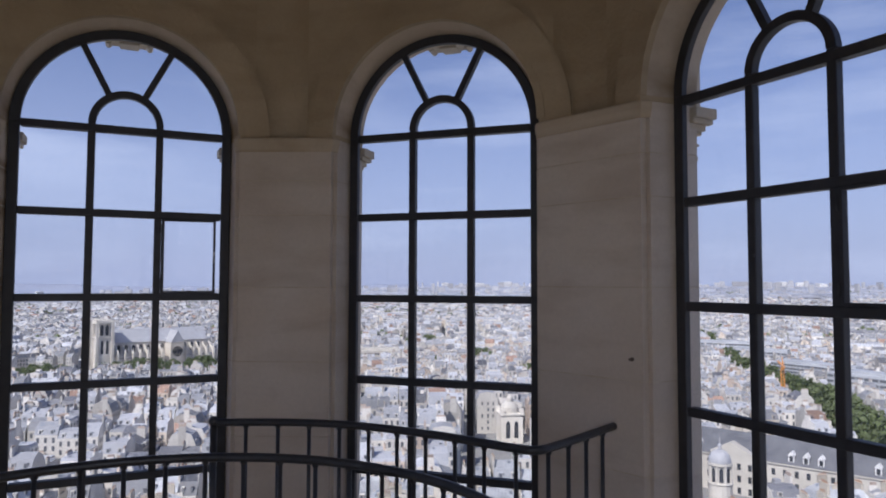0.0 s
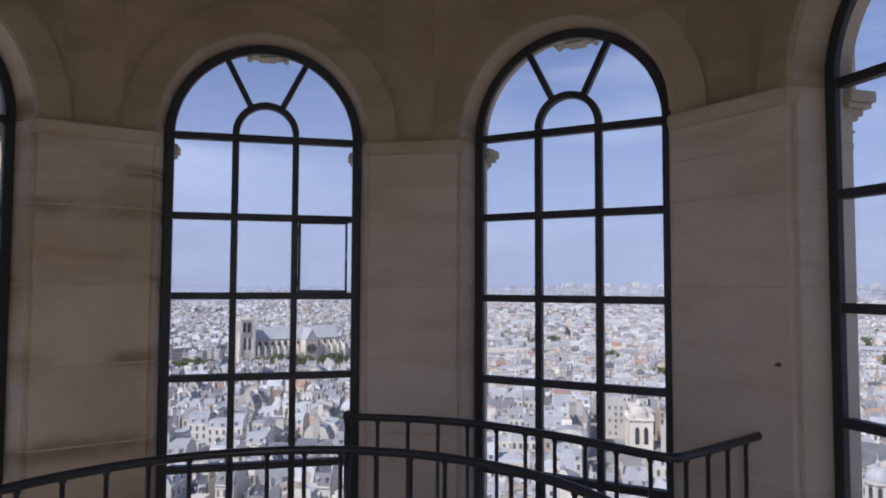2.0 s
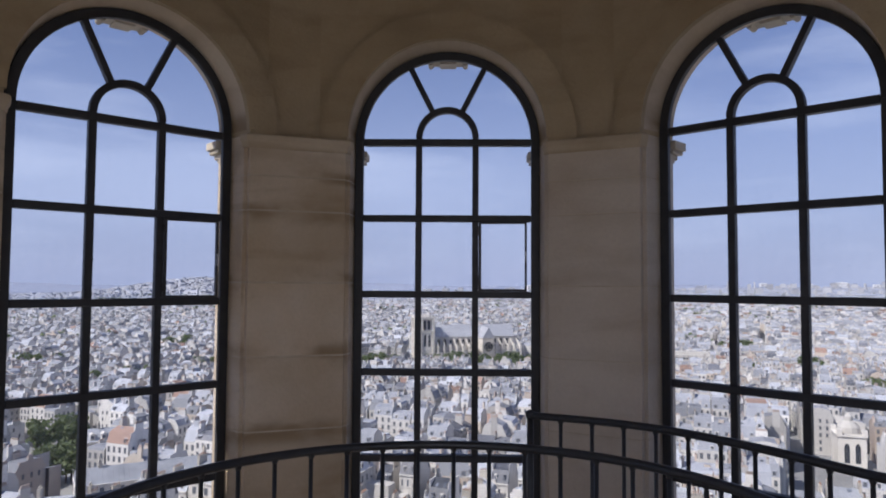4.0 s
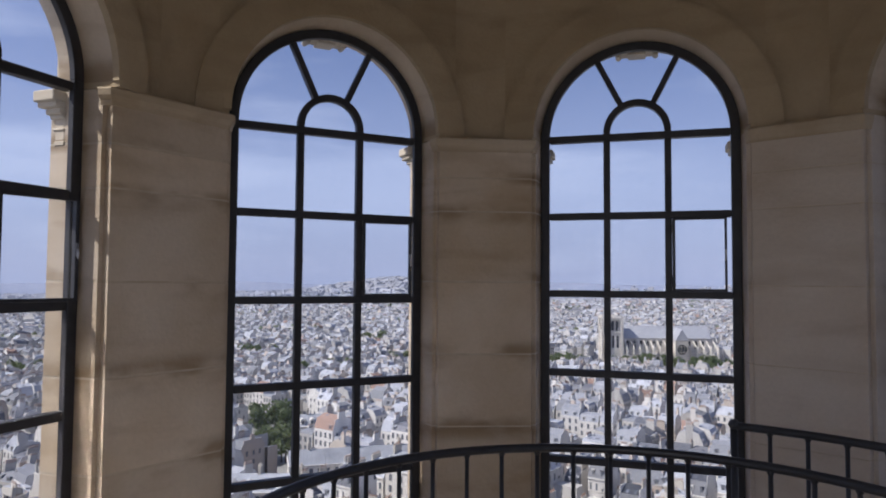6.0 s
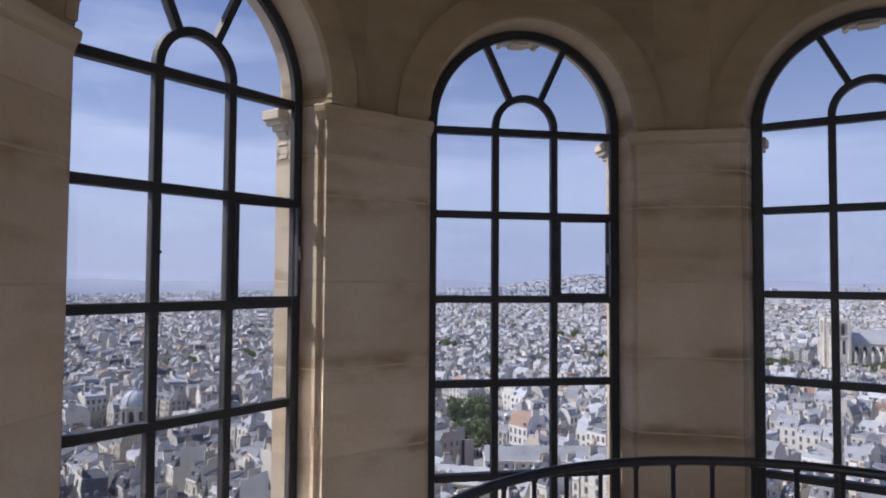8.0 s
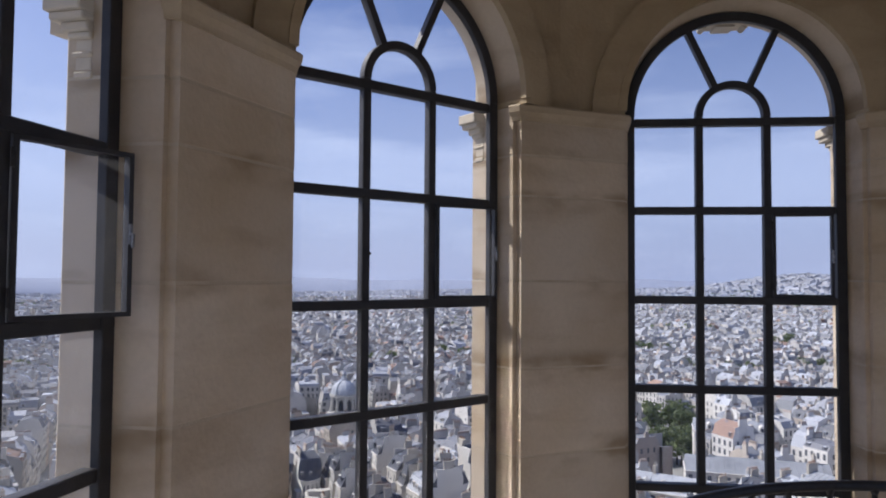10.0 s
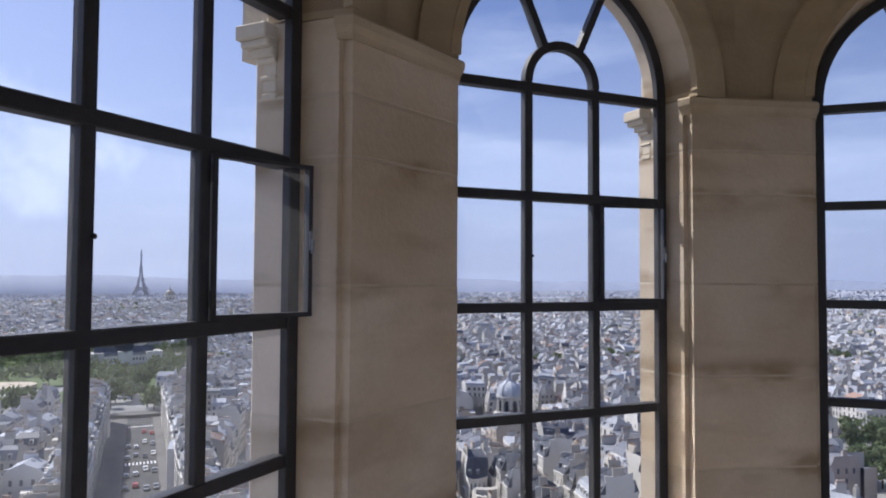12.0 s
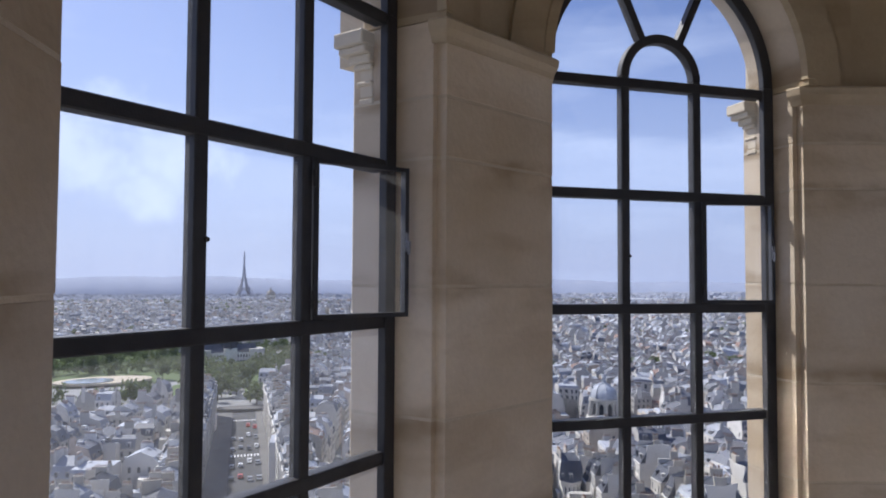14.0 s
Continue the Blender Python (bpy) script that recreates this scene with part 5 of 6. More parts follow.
def cathedral():
    c = thing("cathedral", "pale gothic cathedral with two square west towers", "cathedral", "", "", at(47.9, 765, 0, 18))
    for y in (-13, 13):
        bm = bmesh.new()
        box(bm, -64, -50, y - 7, y + 7, -6, 36)
        for sx in (-64, -50):
            for sy in (y - 7, y + 7):
                box(bm, sx - 1.2, sx + 1.2, sy - 1.2, sy + 1.2, -6, 49)
        box(bm, -61.5, -52.5, y - 4.6, y + 4.6, 36, 49)
        box(bm, -65, -49, y - 8, y + 8, 49, 51.5)
        for k in range(7):
            for sy in (y - 7.6, y + 7.6):
                box(bm, -64.6 + k * 2.5, -63.6 + k * 2.5, sy - 0.3, sy + 0.3, 51.5, 52.7)
        box(bm, -65, -49, y - 7.7, y + 7.7, 35, 36.2)
        tw = part("tower", bm, GOTHIC, c)
        bm = bmesh.new()
        for x in (-59.3, -54.7):
            lancet(bm, x, y - 4.6, 37.5, 48, 1.5)
            lancet(bm, x, y - 7, 20, 33, 1.2)
        part("belfry_opening", bm, DARK_GLASS, tw)
    bm = bmesh.new()
    box(bm, -50, 44, -7, 7, -6, 29)
    box(bm, -50, 44, -19, 19, -6, 14)
    prism(bm, [(44 + 13 * math.sin(t), 19 * math.cos(t)) for t in (math.pi * k / 10 for k in range(11))], -6, 13)
    prism(bm, [(44 + 8 * math.sin(t), 7 * math.cos(t)) for t in (math.pi * k / 10 for k in range(11))], 0, 29)
    part("nave", bm, GOTHIC, c)
    bm = bmesh.new()
    box(bm, 4, 17, -24, 24, -6, 28)
    part("transept", bm, GOTHIC, c)
    bm = bmesh.new()
    gable(bm, 3.5, 17.5, -24.5, 24.5, 28, 40, "y")
    part("transept_roof", bm, LEAD, c)
    bm = bmesh.new()
    gable(bm, -50, 46, -7.8, 7.8, 29, 41.5)
    part("nave_roof", bm, LEAD, c, "pale lead nave roof")
    for sy in (-1, 1):
        for k, x in enumerate(list(range(-45, 2, 7)) + list(range(21, 50, 7))):
            bm = bmesh.new()
            ya, yb = sorted((sy * 19, sy * 22))
            box(bm, x - 0.9, x + 0.9, ya, yb, -6, 20)
            v = [bm.verts.new((x + a, sy * b, z)) for a in (-0.5, 0.5) for b, z in ((20, 16.5), (20, 19), (7, 27), (7, 25))]
            for q in ((0, 1, 2, 3), (7, 6, 5, 4), (0, 4, 5, 1), (1, 5, 6, 2), (3, 2, 6, 7)):
                bm.faces.new([v[s] for s in q])
            lathe(bm, [(1.0, 20), (0.02, 25)], 4, (x, sy * 20.5))
            part("flying_buttress", bm, GOTHIC, c)
    for x in list(range(-41, 2, 7)) + list(range(24, 45, 7)):
        for z0, z1, y in ((18, 27, -7), (3, 11, -19)):
            bm = bmesh.new()
            lancet(bm, x, y, z0, z1, 1.6)
            part("lancet_window", bm, DARK_GLASS, c)
    bm = bmesh.new()
    bm.faces.new([bm.verts.new((10.5 + 5.2 * math.cos(t), -24.08, 19 + 5.2 * math.sin(t))) for t in (2 * math.pi * k / 24 for k in range(24))])
    part("rose_window", bm, DARK_GLASS, c, "dark round rose window in the transept")
    bm = bmesh.new()
    for k in range(9):
        box(bm, -6 + k * 3, -5.8 + k * 3, -26.5, -26.3, -6, 30)
    for z in (4, 10, 16, 22, 28):
        box(bm, -6, 18.2, -26.6, -25.2, z, z + 0.25)
    part("scaffold", bm, RENDERED, c, "repair scaffold on the transept front")


cathedral()


def long_college():
    c = thing("college_building", "long cream college with a dark slate roof and dormers", "building", "", "", at(-1.0, 268, 0, -13))
    bm = bmesh.new()
    box(bm, -36, 44, -7, 7, -6, 13)
    box(bm, -36.4, 44.4, -7.5, 7.5, 12.4, 13)
    box(bm, -22, -8, -8.6, -6.9, -6, 14)
    gable(bm, -22.5, -7.5, -8.7, -5, 14, 18, "y")
    part("wall", bm, WALL, c)
    bm = bmesh.new()
    gable(bm, -36.5, 44.5, -7.6, 7.6, 13, 20.5)
    part("roof", bm, SLATE, c)
    for k in range(22):
        x = -34 + k * 3.6
        yw = -8.6 if -22 < x < -8 else -7
        for z in (0.5, 4.6, 8.7):
            bm = bmesh.new()
            box(bm, x - 0.6, x + 0.6, yw - 0.05, yw + 0.1, z, z + 2.2)
            part("window", bm, DARK_GLASS, c)
    for x in (-31, -27, 4, 8.5, 13, 29, 37):
        bm = bmesh.new()
        box(bm, x - 0.9, x + 0.9, -6.8, -4.2, 13.4, 16)
        gable(bm, x - 1.1, x + 1.1, -7.0, -3.6, 16, 17.2, "y")
        d = part("dormer", bm, WHITE, c)
        bm = bmesh.new()
        box(bm, x - 0.55, x + 0.55, -6.86, -6.7, 13.9, 15.7)
        part("dormer_pane", bm, DARK_GLASS, d)
    for x in (-15, 1, 20, 33):
        bm = bmesh.new()
        box(bm, x - 1.2, x + 1.2, 0.6, 1.8, 18, 23)
        part("chimney", bm, RENDERED, c)


long_college()


def long_range(label, az, d, turn, length, deep, h, roof_mat, rows, dormers):
    """A long town building: one body with a string course, a ridge roof, single windows, dormers and stacks."""
    c = thing("long_building", label, "building", "", "", at(az, d, 0, turn))
    bm = bmesh.new()
    box(bm, -length / 2, length / 2, -deep / 2, deep / 2, -6, h)
    box(bm, -length / 2 - 0.3, length / 2 + 0.3, -deep / 2 - 0.4, deep / 2 + 0.4, h - 0.5, h)
    box(bm, -length / 2 - 0.1, length / 2 + 0.1, -deep / 2 - 0.15, deep / 2 + 0.15, h - 4.2, h - 3.9)
    part("wall", bm, WALL, c)
    bm = bmesh.new()
    gable(bm, -length / 2, length / 2, -deep / 2, deep / 2, h, h + 3.6)
    for k in range(1, int(length / 1.4)):
        x = -length / 2 + k * 1.4
        v = [bm.verts.new((x + o, y, z)) for o, up in ((-0.05, 0), (0, 0.1), (0.05, 0)) for y, z in ((-deep / 2, h + up), (0, h + 3.6 + up))]
        bm.faces.new((v[0], v[1], v[3], v[2]))
        bm.faces.new((v[2], v[3], v[5], v[4]))
    part("roof", bm, roof_mat, c)
    n = int(length / 2.6)
    for f in range(rows):
        for k in range(n):
            x = -length / 2 + (k + 0.5) * length / n
            bm = bmesh.new()
            box(bm, x - 0.6, x + 0.6, -deep / 2 - 0.04, -deep / 2 + 0.1, h - 3.2 - 3.4 * f, h - 1.1 - 3.4 * f)
            part("window", bm, TOWN_GLASS, c)
    for k in range(dormers):
        x = -length / 2 + (k + 0.5) * length / dormers
        bm = bmesh.new()
        box(bm, x - 0.8, x + 0.8, -deep / 2 + 0.7, -deep / 4, h + 0.4, h + 2.2)
        gable(bm, x - 1.0, x + 1.0, -deep / 2 + 0.5, -deep / 5, h + 2.2, h + 2.9, "y")
        dm = part("dormer", bm, WALL, c)
        bm = bmesh.new()
        box(bm, x - 0.5, x + 0.5, -deep / 2 + 0.64, -deep / 2 + 0.8, h + 0.7, h + 2.0)
        part("dormer_pane", bm, TOWN_GLASS, dm)
    for x in (-0.34, 0.05, 0.4):
        bm = bmesh.new()
        box(bm, x * length - 0.4, x * length + 0.4, -0.5, 2.2, h + 1.5, h + 5.6)
        for k in range(4):
            box(bm, x * length - 0.15, x * length + 0.15, -0.3 + k * 0.6, 0.0 + k * 0.6, h + 5.6, h + 6.3)
        part("chimney", bm, RENDERED, c)


long_range("long pale building with a grey zinc roof", 73.4, 226, 8, 40, 11, 15.0, ZINC, 4, 0)
long_range("long pale building with a grey zinc roof and dormers", 81.2, 207, -14, 34, 12, 13.0, ZINC, 3, 7)
long_range("long stone building with a dark slate roof", 57.6, 770, 22, 62, 16, 16.0, SLATE, 2, 0)
long_range("cream building with zinc roof dormers in a row", 75.2, 277, 6, 25, 12, 17.0, ZINC, 4, 7)


def dome_tower(name, label, m, r, drum, dome_mat, stone, top):
    """A drum with arched openings under a ribbed dome and a small lantern; z 0 is the dome's foot."""
    c = thing(name, label, "tower", "", "", m)
    bm = bmesh.new()
    prism(bm, [(r * 1.05 * math.cos(t), r * 1.05 * math.sin(t)) for t in (math.pi * k / 8 for k in range(16))], -drum - 22, -drum)
    prism(bm, [(r * 0.88 * math.cos(t), r * 0.88 * math.sin(t)) for t in (math.pi * k / 8 for k in range(16))], -drum, -0.08 * r)
    lathe(bm, [(r * 0.88, -0.30 * r), (r * 1.08, -0.22 * r), (r * 1.08, -0.04 * r), (r * 0.9, 0)], 24)
    lathe(bm, [(r * 0.9, -drum - 0.1 * r), (r * 1.12, -drum), (r * 1.12, -drum + 0.12 * r), (r * 0.88, -drum + 0.14 * r)], 24)
    for k in range(8):
        a = math.pi * (k + 0.5) / 4
        prism(bm, [(r * 0.93 * math.cos(a) + 0.11 * r * math.cos(t), r * 0.93 * math.sin(a) + 0.11 * r * math.sin(t)) for t in (math.pi * q / 4 for q in range(8))], -drum, -0.25 * r)
    dr = part("drum", bm, stone, c)
    for k in range(8):
        a = math.pi * k / 4
        bm = bmesh.new()
        ux, uy = -math.sin(a), math.cos(a)
        cx, cy = r * 0.895 * math.cos(a), r * 0.895 * math.sin(a)
        pts = [(-0.17 * r, -drum + 0.2 * r), (0.17 * r, -drum + 0.2 * r), (0.17 * r, -0.62 * r), (0.1 * r, -0.47 * r), (0, -0.42 * r), (-0.1 * r, -0.47 * r), (-0.17 * r, -0.62 * r)]
        bm.faces.new([bm.verts.new((cx + ux * p, cy + uy * p, z)) for p, z in pts])
        part("opening", bm, DARK_GLASS, dr)
    bm = bmesh.new()
    lathe(bm, [(r * 1.0 * math.cos(radians(q)) ** 0.9, r * 1.08 * math.sin(radians(q))) for q in range(0, 86, 7)] + [(0.12 * r, r * 1.1)], 24)
    for k in range(8):
        a = math.pi * (k + 0.5) / 4
        tube(bm, [(r * 1.01 * math.cos(radians(q)) ** 0.9 * math.cos(a), r * 1.01 * math.cos(radians(q)) ** 0.9 * math.sin(a), r * 1.09 * math.sin(radians(q))) for q in range(0, 86, 12)], 0.045 * r, 5)
    d = part("dome", bm, dome_mat, c, smooth=True)
    bm = bmesh.new()
    lathe(bm, [(0.2 * r, r * 1.05), (0.22 * r, r * 1.15), (0.15 * r, r * 1.17), (0.15 * r, r * 1.4), (0.21 * r, r * 1.43), (0.12 * r, r * 1.6), (0.03 * r, r * 1.68), (0.03 * r, r * (1.68 + top))], 10)
    part("finial", bm, dome_mat, d)


x, y = polar(3.3, 200)
dome_tower("cupola_tower", "pale domed cupola tower above the college roofs", pose(x, y, 1.7 - 200 * math.tan(radians(13.35)), 0, 0, 10), 2.95, 5.6, LEAD, WALL, 0.5)
x, y = polar(106.0, 330)
dome_tower("chapel_dome", "grey ribbed chapel dome on a stone drum", pose(x, y, 1.7 - 330 * math.tan(radians(9.7)), 0, 0, 0), 6.6, 9.5, ZINC, WALL, 0.5)


def church_tower():
    x, y = polar(19.8, 330)
    c = thing("church_tower", "square cream church tower with a small capped turret", "tower", "", "", pose(x, y, 0, 0, 0, 34))
    zt = 1.7 - 330 * math.tan(radians(10.3))
    bm = bmesh.new()
    box(bm, -5.2, 5.2, -5.2, 5.2, gz(x, y), zt - 1.5)
    box(bm, -5.7, 5.7, -5.7, 5.7, zt - 1.5, zt - 0.6)
    for sx in (-4.6, 4.6):
        for sy in (-4.6, 4.6):
            box(bm, sx - 0.9, sx + 0.9, sy - 0.9, sy + 0.9, zt - 0.6, zt + 1.4)
    part("tower_body", bm, WALL, c)
    bm = bmesh.new()
    lathe(bm, [(4.6, zt - 0.6), (4.3, zt + 1.8), (2.8, zt + 3.6), (1.6, zt + 4.2), (1.6, zt + 6.0), (0.1, zt + 7.8)], 12)
    part("cap", bm, WALL, c)
    for sx in (-2, 2):
        bm = bmesh.new()
        lancet(bm, sx, -5.2, zt - 12, zt - 4, 1.0)
        part("belfry_opening", bm, DARK_GLASS, c)


church_tower()


def lattice_tower():
    d = 4300.0
    x, y = polar(135.14, d)
    tip, foot = 1.7 + d * math.tan(radians(1.92)), 1.7 - d * math.tan(radians(1.75))
    H = tip - foot
    c = thing("lattice_tower", "tall iron lattice tower far across the city", "tower", "", "", pose(x, y, foot, 0, 0, 135 + 12))
    half = lambda f: 50 * (1 - f) ** 3.3 * 0.85 + 5.0 * (1 - f) + 1.3
    for sx in (-1, 1):
        for sy in (-1, 1):
            bm = bmesh.new()
            rows = []
            for k in range(13):
                f = k / 12 * 0.62
                h, w = half(f), 12 * (1 - f) ** 1.6 + 2
                o, n = h, max(h - w, 0.2)
                rows.append([bm.verts.new((sx * a, sy * b, f * H)) for a, b in ((o, o), (n, o), (n, n), (o, n))])
            for p, q in zip(rows, rows[1:]):
                for s in range(4):
                    bm.faces.new((p[s], p[(s + 1) % 4], q[(s + 1) % 4], q[s]))
            part("leg", bm, TOWER_IRON, c)
    for f, extra, tall in ((0.18, 5, 7), (0.36, 4, 6), (0.86, 4, 6)):
        bm = bmesh.new()
        h = half(f) + extra
        box(bm, -h, h, -h, h, f * H, f * H + tall)
        part("platform", bm, TOWER_IRON, c)
    bm = bmesh.new()
    lathe(bm, [(half(0.5) * 1.35, 0.5 * H), (half(0.7) * 1.5, 0.7 * H), (half(0.86) * 1.7, 0.87 * H), (4.2, 0.92 * H), (2.6, 0.93 * H), (2.0, H)], 4)
    part("spire", bm, TOWER_IRON, c)
    bm = bmesh.new()
    for a in range(4):
        for k in range(12):
            t0, t1 = math.pi * k / 12, math.pi * (k + 1) / 12
            q = [(40 * math.cos(t), 0.02 * H + 0.13 * H * math.sin(t)) for t in (t0, t1)]
            rot = Matrix.Rotation(a * math.pi / 2, 4, "Z")
            v = [bm.verts.new(rot @ Vector((px, 50 - 0.1 * pz, pz + o))) for (px, pz), o in ((q[0], 0), (q[1], 0), (q[1], 4), (q[0], 4))]
            bm.faces.new(v)
    part("foot_arches", bm, TOWER_IRON, c)


lattice_tower()
x, y = polar(133.05, 2350)
dome_tower("gilded_dome", "dull gilded church dome far off", pose(x, y, 1.7 - 2350 * math.tan(radians(1.60)), 0, 0, 0), 15.0, 20, GOLD, WALL, 1.0)


def slab_block(name, label, m, w, dp, h, mat, floors, cols):
    """A plain modern block with a window band for each storey."""
    c = thing(name, label, "building", "", "", m)
    bm = bmesh.new()
    box(bm, -w / 2, w / 2, -dp / 2, dp / 2, -8, h)
    box(bm, -w / 2 + 2, w / 2 - 2, -dp / 4, dp / 4, h, h + 2.4)
    part("wall", bm, mat, c)
    for f in range(floors):
        bm = bmesh.new()
        z = h - (f + 1) * h / floors
        for k in range(cols):
            x = -w / 2 + (k + 0.5) * w / cols
            box(bm, x - w / cols * 0.42, x + w / cols * 0.42, -dp / 2 - 0.12, -dp / 2 + 0.1, z + 0.8, z + 2.5)
        part("window_band", bm, TOWN_GLASS, c)


slab_block("university_block", "long grey glazed university block", at(-3.2, 640, 0, -30), 70, 20, 20, GREYCURTAIN, 7, 24)
slab_block("university_block", "long grey glazed university block", at(0.6, 790, 0, -22), 60, 18, 20, GREYCURTAIN, 6, 9)
slab_block("university_block", "long grey glazed university block", at(-6.6, 540, 0, -30), 50, 20, 22, GREYCURTAIN, 6, 10)
slab_block("institute_block", "grey slab building behind the trees", at(2.4, 880, 0, -4), 80, 20, 20, GREYCURTAIN, 6, 24)
for az, d, w, h in ((-0.8, 4300, 60, 118), (-2.1, 4250, 45, 112), (-3.6, 4400, 34, 104), (0.4, 4350, 40, 100), (20.2, 4300, 60, 120), (22.4, 4200, 50, 112), (25.3, 4400, 40, 118), (17.8, 4300, 70, 104), (33.0, 4300, 40, 100), (47.6, 4300, 34, 108), (56.0, 4300, 30, 100), (41.0, 4300, 50, 110), (43.2, 4350, 26, 125)):
    x, y = polar(az, d)
    slab_block("tower_block", "white apartment tower block on the horizon", pose(x, y, gz(x, y) - 40, 0, 0, az + 20), w, 26, h * 0.72, WHITE, 12, 6)
slab_block("white_roofed_hall", "wide low hall with a bright white roof", at(102.4, 2350, 0, 8), 110, 45, 22, WHITE, 2, 20)
slab_block("court_building", "wide cream public building with a flat roof", at(31.5, 700, 0, 6), 62, 20, 20, WALL, 4, 20)


def crane():
    x, y = polar(-0.93, 470)
    c = thing("tower_crane", "orange tower crane among the roofs", "crane", "", "", pose(x, y, gz(x, y), 0, 0, 95))
    top = 1.7 - 470 * math.tan(radians(6.3)) - gz(x, y)
    bm = bmesh.new()
    for sx in (-0.9, 0.9):
        for sy in (-0.9, 0.9):
            box(bm, sx - 0.22, sx + 0.22, sy - 0.22, sy + 0.22, 0, top)
    for k in range(int(top / 2)):
        for s in (-0.9, 0.9):
            tube(bm, [(-0.9, s, k * 2), (0.9, s, k * 2 + 2)], 0.14, 4)
            tube(bm, [(s, -0.9, k * 2 + 2), (s, 0.9, k * 2)], 0.14, 4)
    part("mast", bm, ORANGE, c)
    bm = bmesh.new()
    box(bm, -1.0, 1.0, -0.8, 0.8, top, top + 2.2)
    box(bm, -10, 26, -0.5, 0.5, top + 2.2, top + 3.2)
    tube(bm, [(0, 0, top + 3), (0, 0, top + 8)], 0.3, 5)
    tube(bm, [(0, 0, top + 8), (22, 0, top + 3.2)], 0.1, 4)
    tube(bm, [(0, 0, top + 8), (-9, 0, top + 3.2)], 0.1, 4)
    part("jib", bm, ORANGE, c)


crane()


# ---- palace garden: gravel, pond, lawns, palace ----
def disc(name, label, cat, az, d, rx, ry, mat, dz, turn=0.0, steps=40):
    bm = bmesh.new()
    prism(bm, [(rx * math.cos(t), ry * math.sin(t)) for t in (2 * math.pi * k / steps for k in range(steps))], -1.5, 0.0)
    ob = tagged(finish(name, bm, mat), label, cat, "", "structure")
    ob.matrix_world = at(az, d, dz, turn)
    return ob


disc("park_ground", "green park ground under the trees", "ground", 146, 610, 150, 205, LAWN, 1.2)
disc("gravel_court", "pale gravel court round the pond", "ground", 145.3, 580, 34, 20, SAND, 3.6)
disc("pond", "grey garden pond in pale gravel", "water", 146.3, 576, 17, 13, POND, 4.0)
disc("lawn", "bright lawn in the palace garden", "lawn", 133.9, 500, 11, 52, LAWN, 3.2)
disc("lawn", "bright lawn in the palace garden", "lawn", 139.5, 480, 14, 36, LAWN, 3.4)
disc("garden_gate_court", "white paved court before the garden", "ground", 135.0, 405, 17, 6, PAVING, 2.4)


def palace():
    c = thing("palace", "stone garden palace with dark slate pavilion roofs", "palace", "", "", at(136.3, 700, 0, 8))
    for x, w, dp, h in ((0, 50, 14, 12), (-25, 14, 18, 15), (25, 14, 18, 15), (0, 12, 18, 16)):
        bm = bmesh.new()
        box(bm, x - w / 2, x + w / 2, -dp / 2, dp / 2, -6, h)
        part("wing", bm, WALL, c)
        bm = bmesh.new()
        if w > 40:
            gable(bm, x - w / 2, x + w / 2, -dp / 2, dp / 2, h, h + 8)
        else:
            lathe(bm, [(w * 0.72, h), (w * 0.45, h + 10), (0.5, h + 12)], 4)
        part("roof", bm, SLATE, c)
    for k in range(18):
        for z in (2, 7.5):
            bm = bmesh.new()
            box(bm, -23 + k * 2.7, -21.8 + k * 2.7, -7.1, -6.9, z, z + 2.6)
            part("window", bm, DARK_GLASS, c)


palace()

# ---- the straight street towards the garden ----
a = radians(STREET_AZ)


def on_street(off, s, dz=0.0, turn=0.0):
    x, y = math.cos(a) * off - math.sin(a) * s, math.sin(a) * off + math.cos(a) * s
    return pose(x, y, gz(x, y) + dz, 0, 0, STREET_AZ + turn)


for nm, lab, o0, o1, dz, mat in (("road", "dark asphalt street with parked cars", -6.0, 6.0, 0.5, ASPHALT), ("pavement", "pale paved footway beside the street", -14.0, -6.0, 0.64, PAVING), ("pavement", "pale paved footway beside the street", 6.0, 9.8, 0.64, PAVING)):
    bm = bmesh.new()
    rows = []
    for s in range(150, 401, 25):
        rows.append([bm.verts.new(on_street(o, s, dz - dn).translation) for o, dn in ((o0, 0), (o1, 0), (o1, 1.2), (o0, 1.2))])
    for p, q in zip(rows, rows[1:]):
        for k in range(4):
            bm.faces.new((p[k], p[(k + 1) % 4], q[(k + 1) % 4], q[k]))
    tagged(finish(nm, bm, mat), lab, nm, "", "structure")
for s in (292, 372):
    for k in range(9):
        bm = bmesh.new()
        box(bm, -0.3, 0.3, -1.8, 1.8, -0.05, 0.02)
        st = tagged(finish("crossing_stripe", bm, WHITE), "white painted crossing stripe on asphalt", "road marking", "crossing stripes")
        st.matrix_world = on_street(-5.2 + k * 1.3, s, 0.51)

PAINTS = [material("car_paint", c, 0.3, second=c, scale=1, grain=5, bump=0) for c in ((0.7, 0.7, 0.7), (0.03, 0.03, 0.035), (0.25, 0.26, 0.28), (0.45, 0.06, 0.04))]
RUBBER = material("tyre_rubber", (0.02, 0.02, 0.02), 0.9, second=(0.03, 0.03, 0.03), scale=5, grain=30, bump=0)


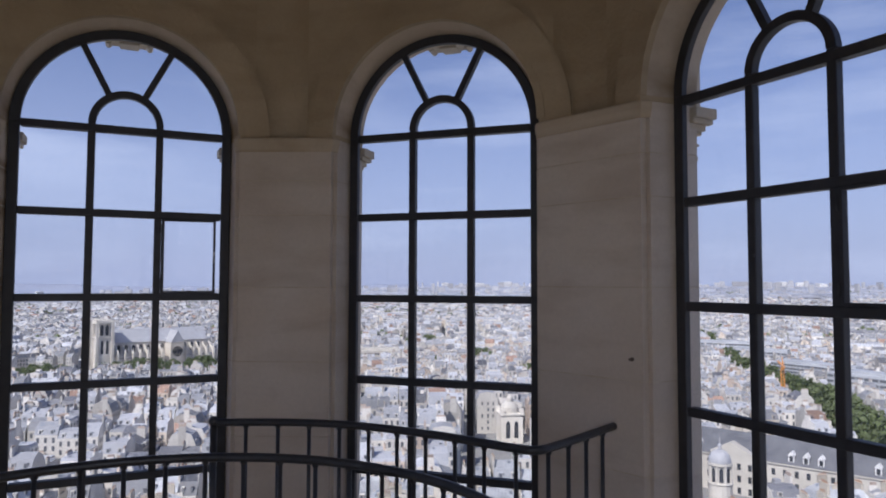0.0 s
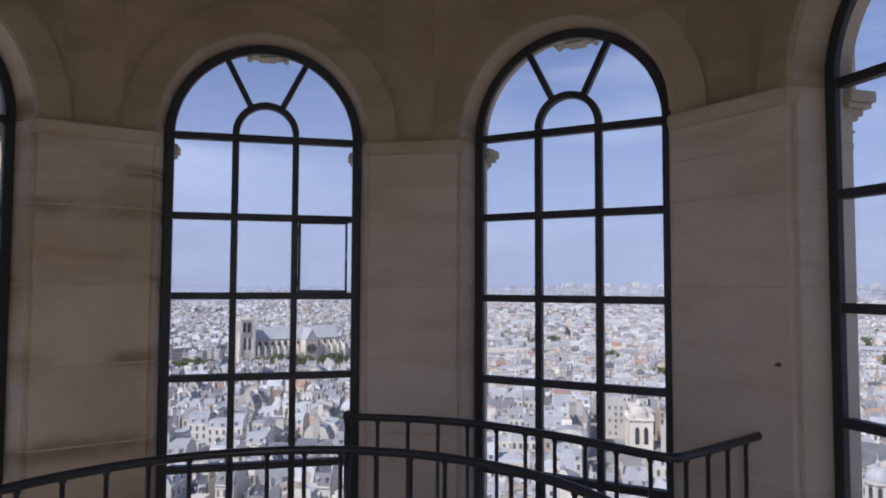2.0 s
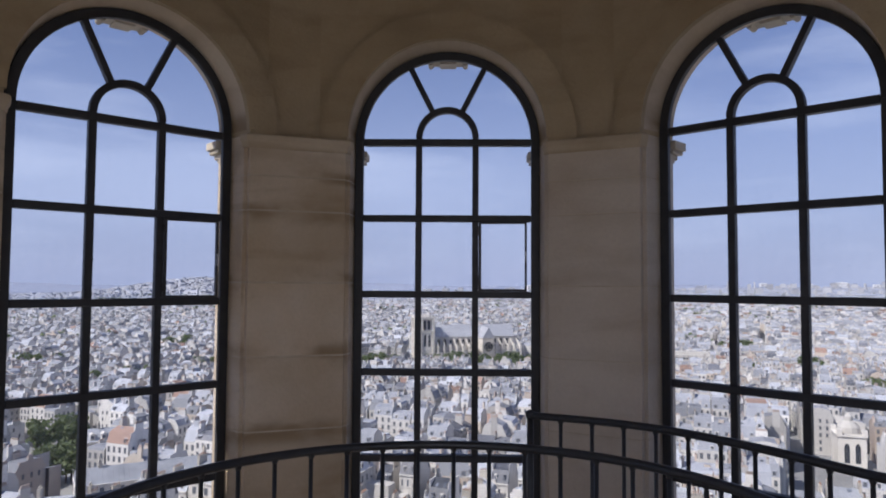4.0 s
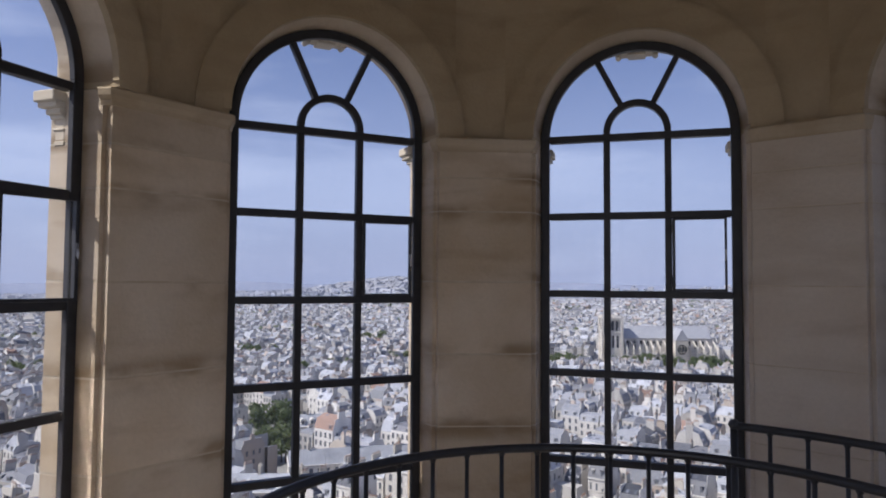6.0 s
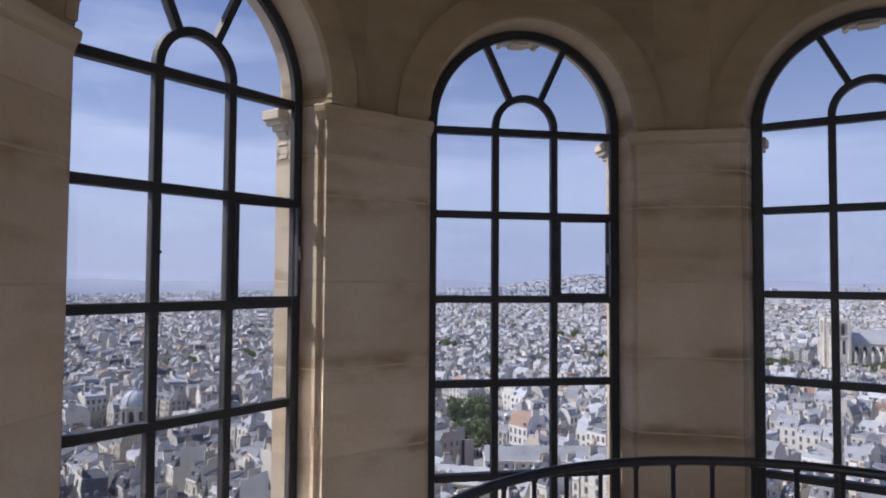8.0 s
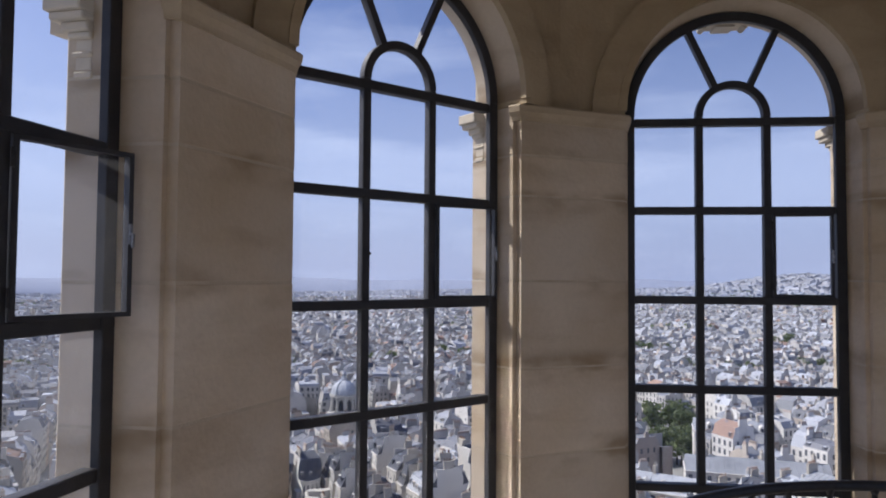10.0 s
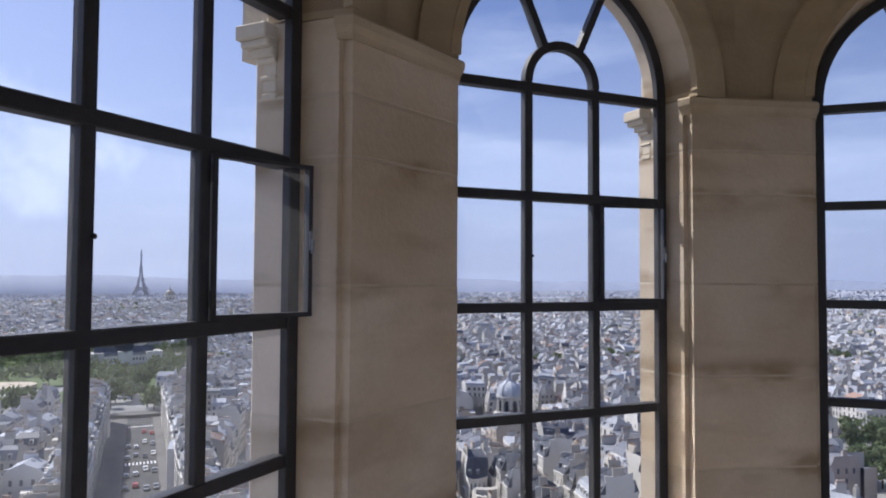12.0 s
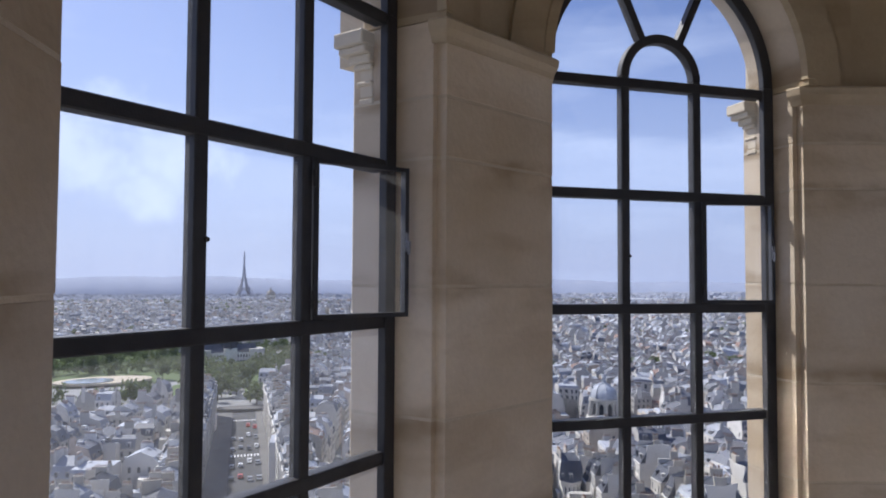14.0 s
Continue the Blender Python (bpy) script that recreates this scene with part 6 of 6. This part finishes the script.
def car(paint, word):
    c = thing("car", word + " car standing in the street", "car", "cars in the street")
    bm = bmesh.new()
    side = [(-2.1, 0.35), (2.1, 0.35), (2.15, 0.75), (1.2, 0.92), (0.6, 1.42), (-1.2, 1.45), (-1.95, 0.95), (-2.15, 0.8)]
    l, r = [bm.verts.new((-0.86, y, z)) for y, z in side], [bm.verts.new((0.86, y, z)) for y, z in side]
    for k in range(8):
        bm.faces.new((l[k], l[(k + 1) % 8], r[(k + 1) % 8], r[k]))
    bm.faces.new(l[::-1])
    bm.faces.new(r)
    part("body", bevelled(bm, 0.06), paint, c)
    for nm, pts in (("windscreen", ((1.15, 0.98), (0.66, 1.38))), ("rear_window", ((-1.9, 1.02), (-1.28, 1.38)))):
        bm = bmesh.new()
        (y0, z0), (y1, z1) = pts
        sg = 0.03 if y0 > 0 else -0.03
        bm.faces.new([bm.verts.new(p) for p in ((-0.72, y0 + sg, z0 + 0.02), (0.72, y0 + sg, z0 + 0.02), (0.66, y1 + sg, z1 + 0.02), (-0.66, y1 + sg, z1 + 0.02))])
        part(nm, bm, DARK_GLASS, c)
    for wx in (-0.8, 0.8):
        for wy in (-1.35, 1.35):
            bm = bmesh.new()
            tube(bm, [(wx - 0.1, wy, 0.32), (wx + 0.1, wy, 0.32)], 0.32, 12)
            part("wheel", bm, RUBBER, c)
    return c


crng = random.Random(3)
cars = [car(PAINTS[0], "white"), car(PAINTS[1], "black"), car(PAINTS[2], "grey"), car(PAINTS[3], "red")]
used = [False] * 4
for k in range(26):
    q = crng.choice((0, 0, 0, 1, 1, 1, 2, 2, 2, 2, 3)) if k > 3 else k
    row = k % 4
    m = on_street((4.8, 1.7, -1.7, -4.8)[row], 200 + (k // 4) * 24 + crng.uniform(0, 12), 0.5, 180 if row < 2 else 0)
    if used[q]:
        copy_thing(cars[q], m)
    else:
        used[q] = True
        cars[q].matrix_world = m


def canopy():
    x, y = polar(20.4, 250)
    c = thing("pavilion", "low pavilion with a bright teal canopy roof", "pavilion", "", "", pose(x, y, gz(x, y), 0, 0, 32))
    h = 1.7 - 250 * math.tan(radians(16.2)) - gz(x, y)
    bm = bmesh.new()
    box(bm, -7, 7, -4, 4, -2, h - 0.4)
    part("wall", bm, WALL, c)
    bm = bmesh.new()
    gable(bm, -8, 8, -5, 5, h - 0.4, h + 1.6)
    part("canopy_roof", bm, TEAL, c)


canopy()
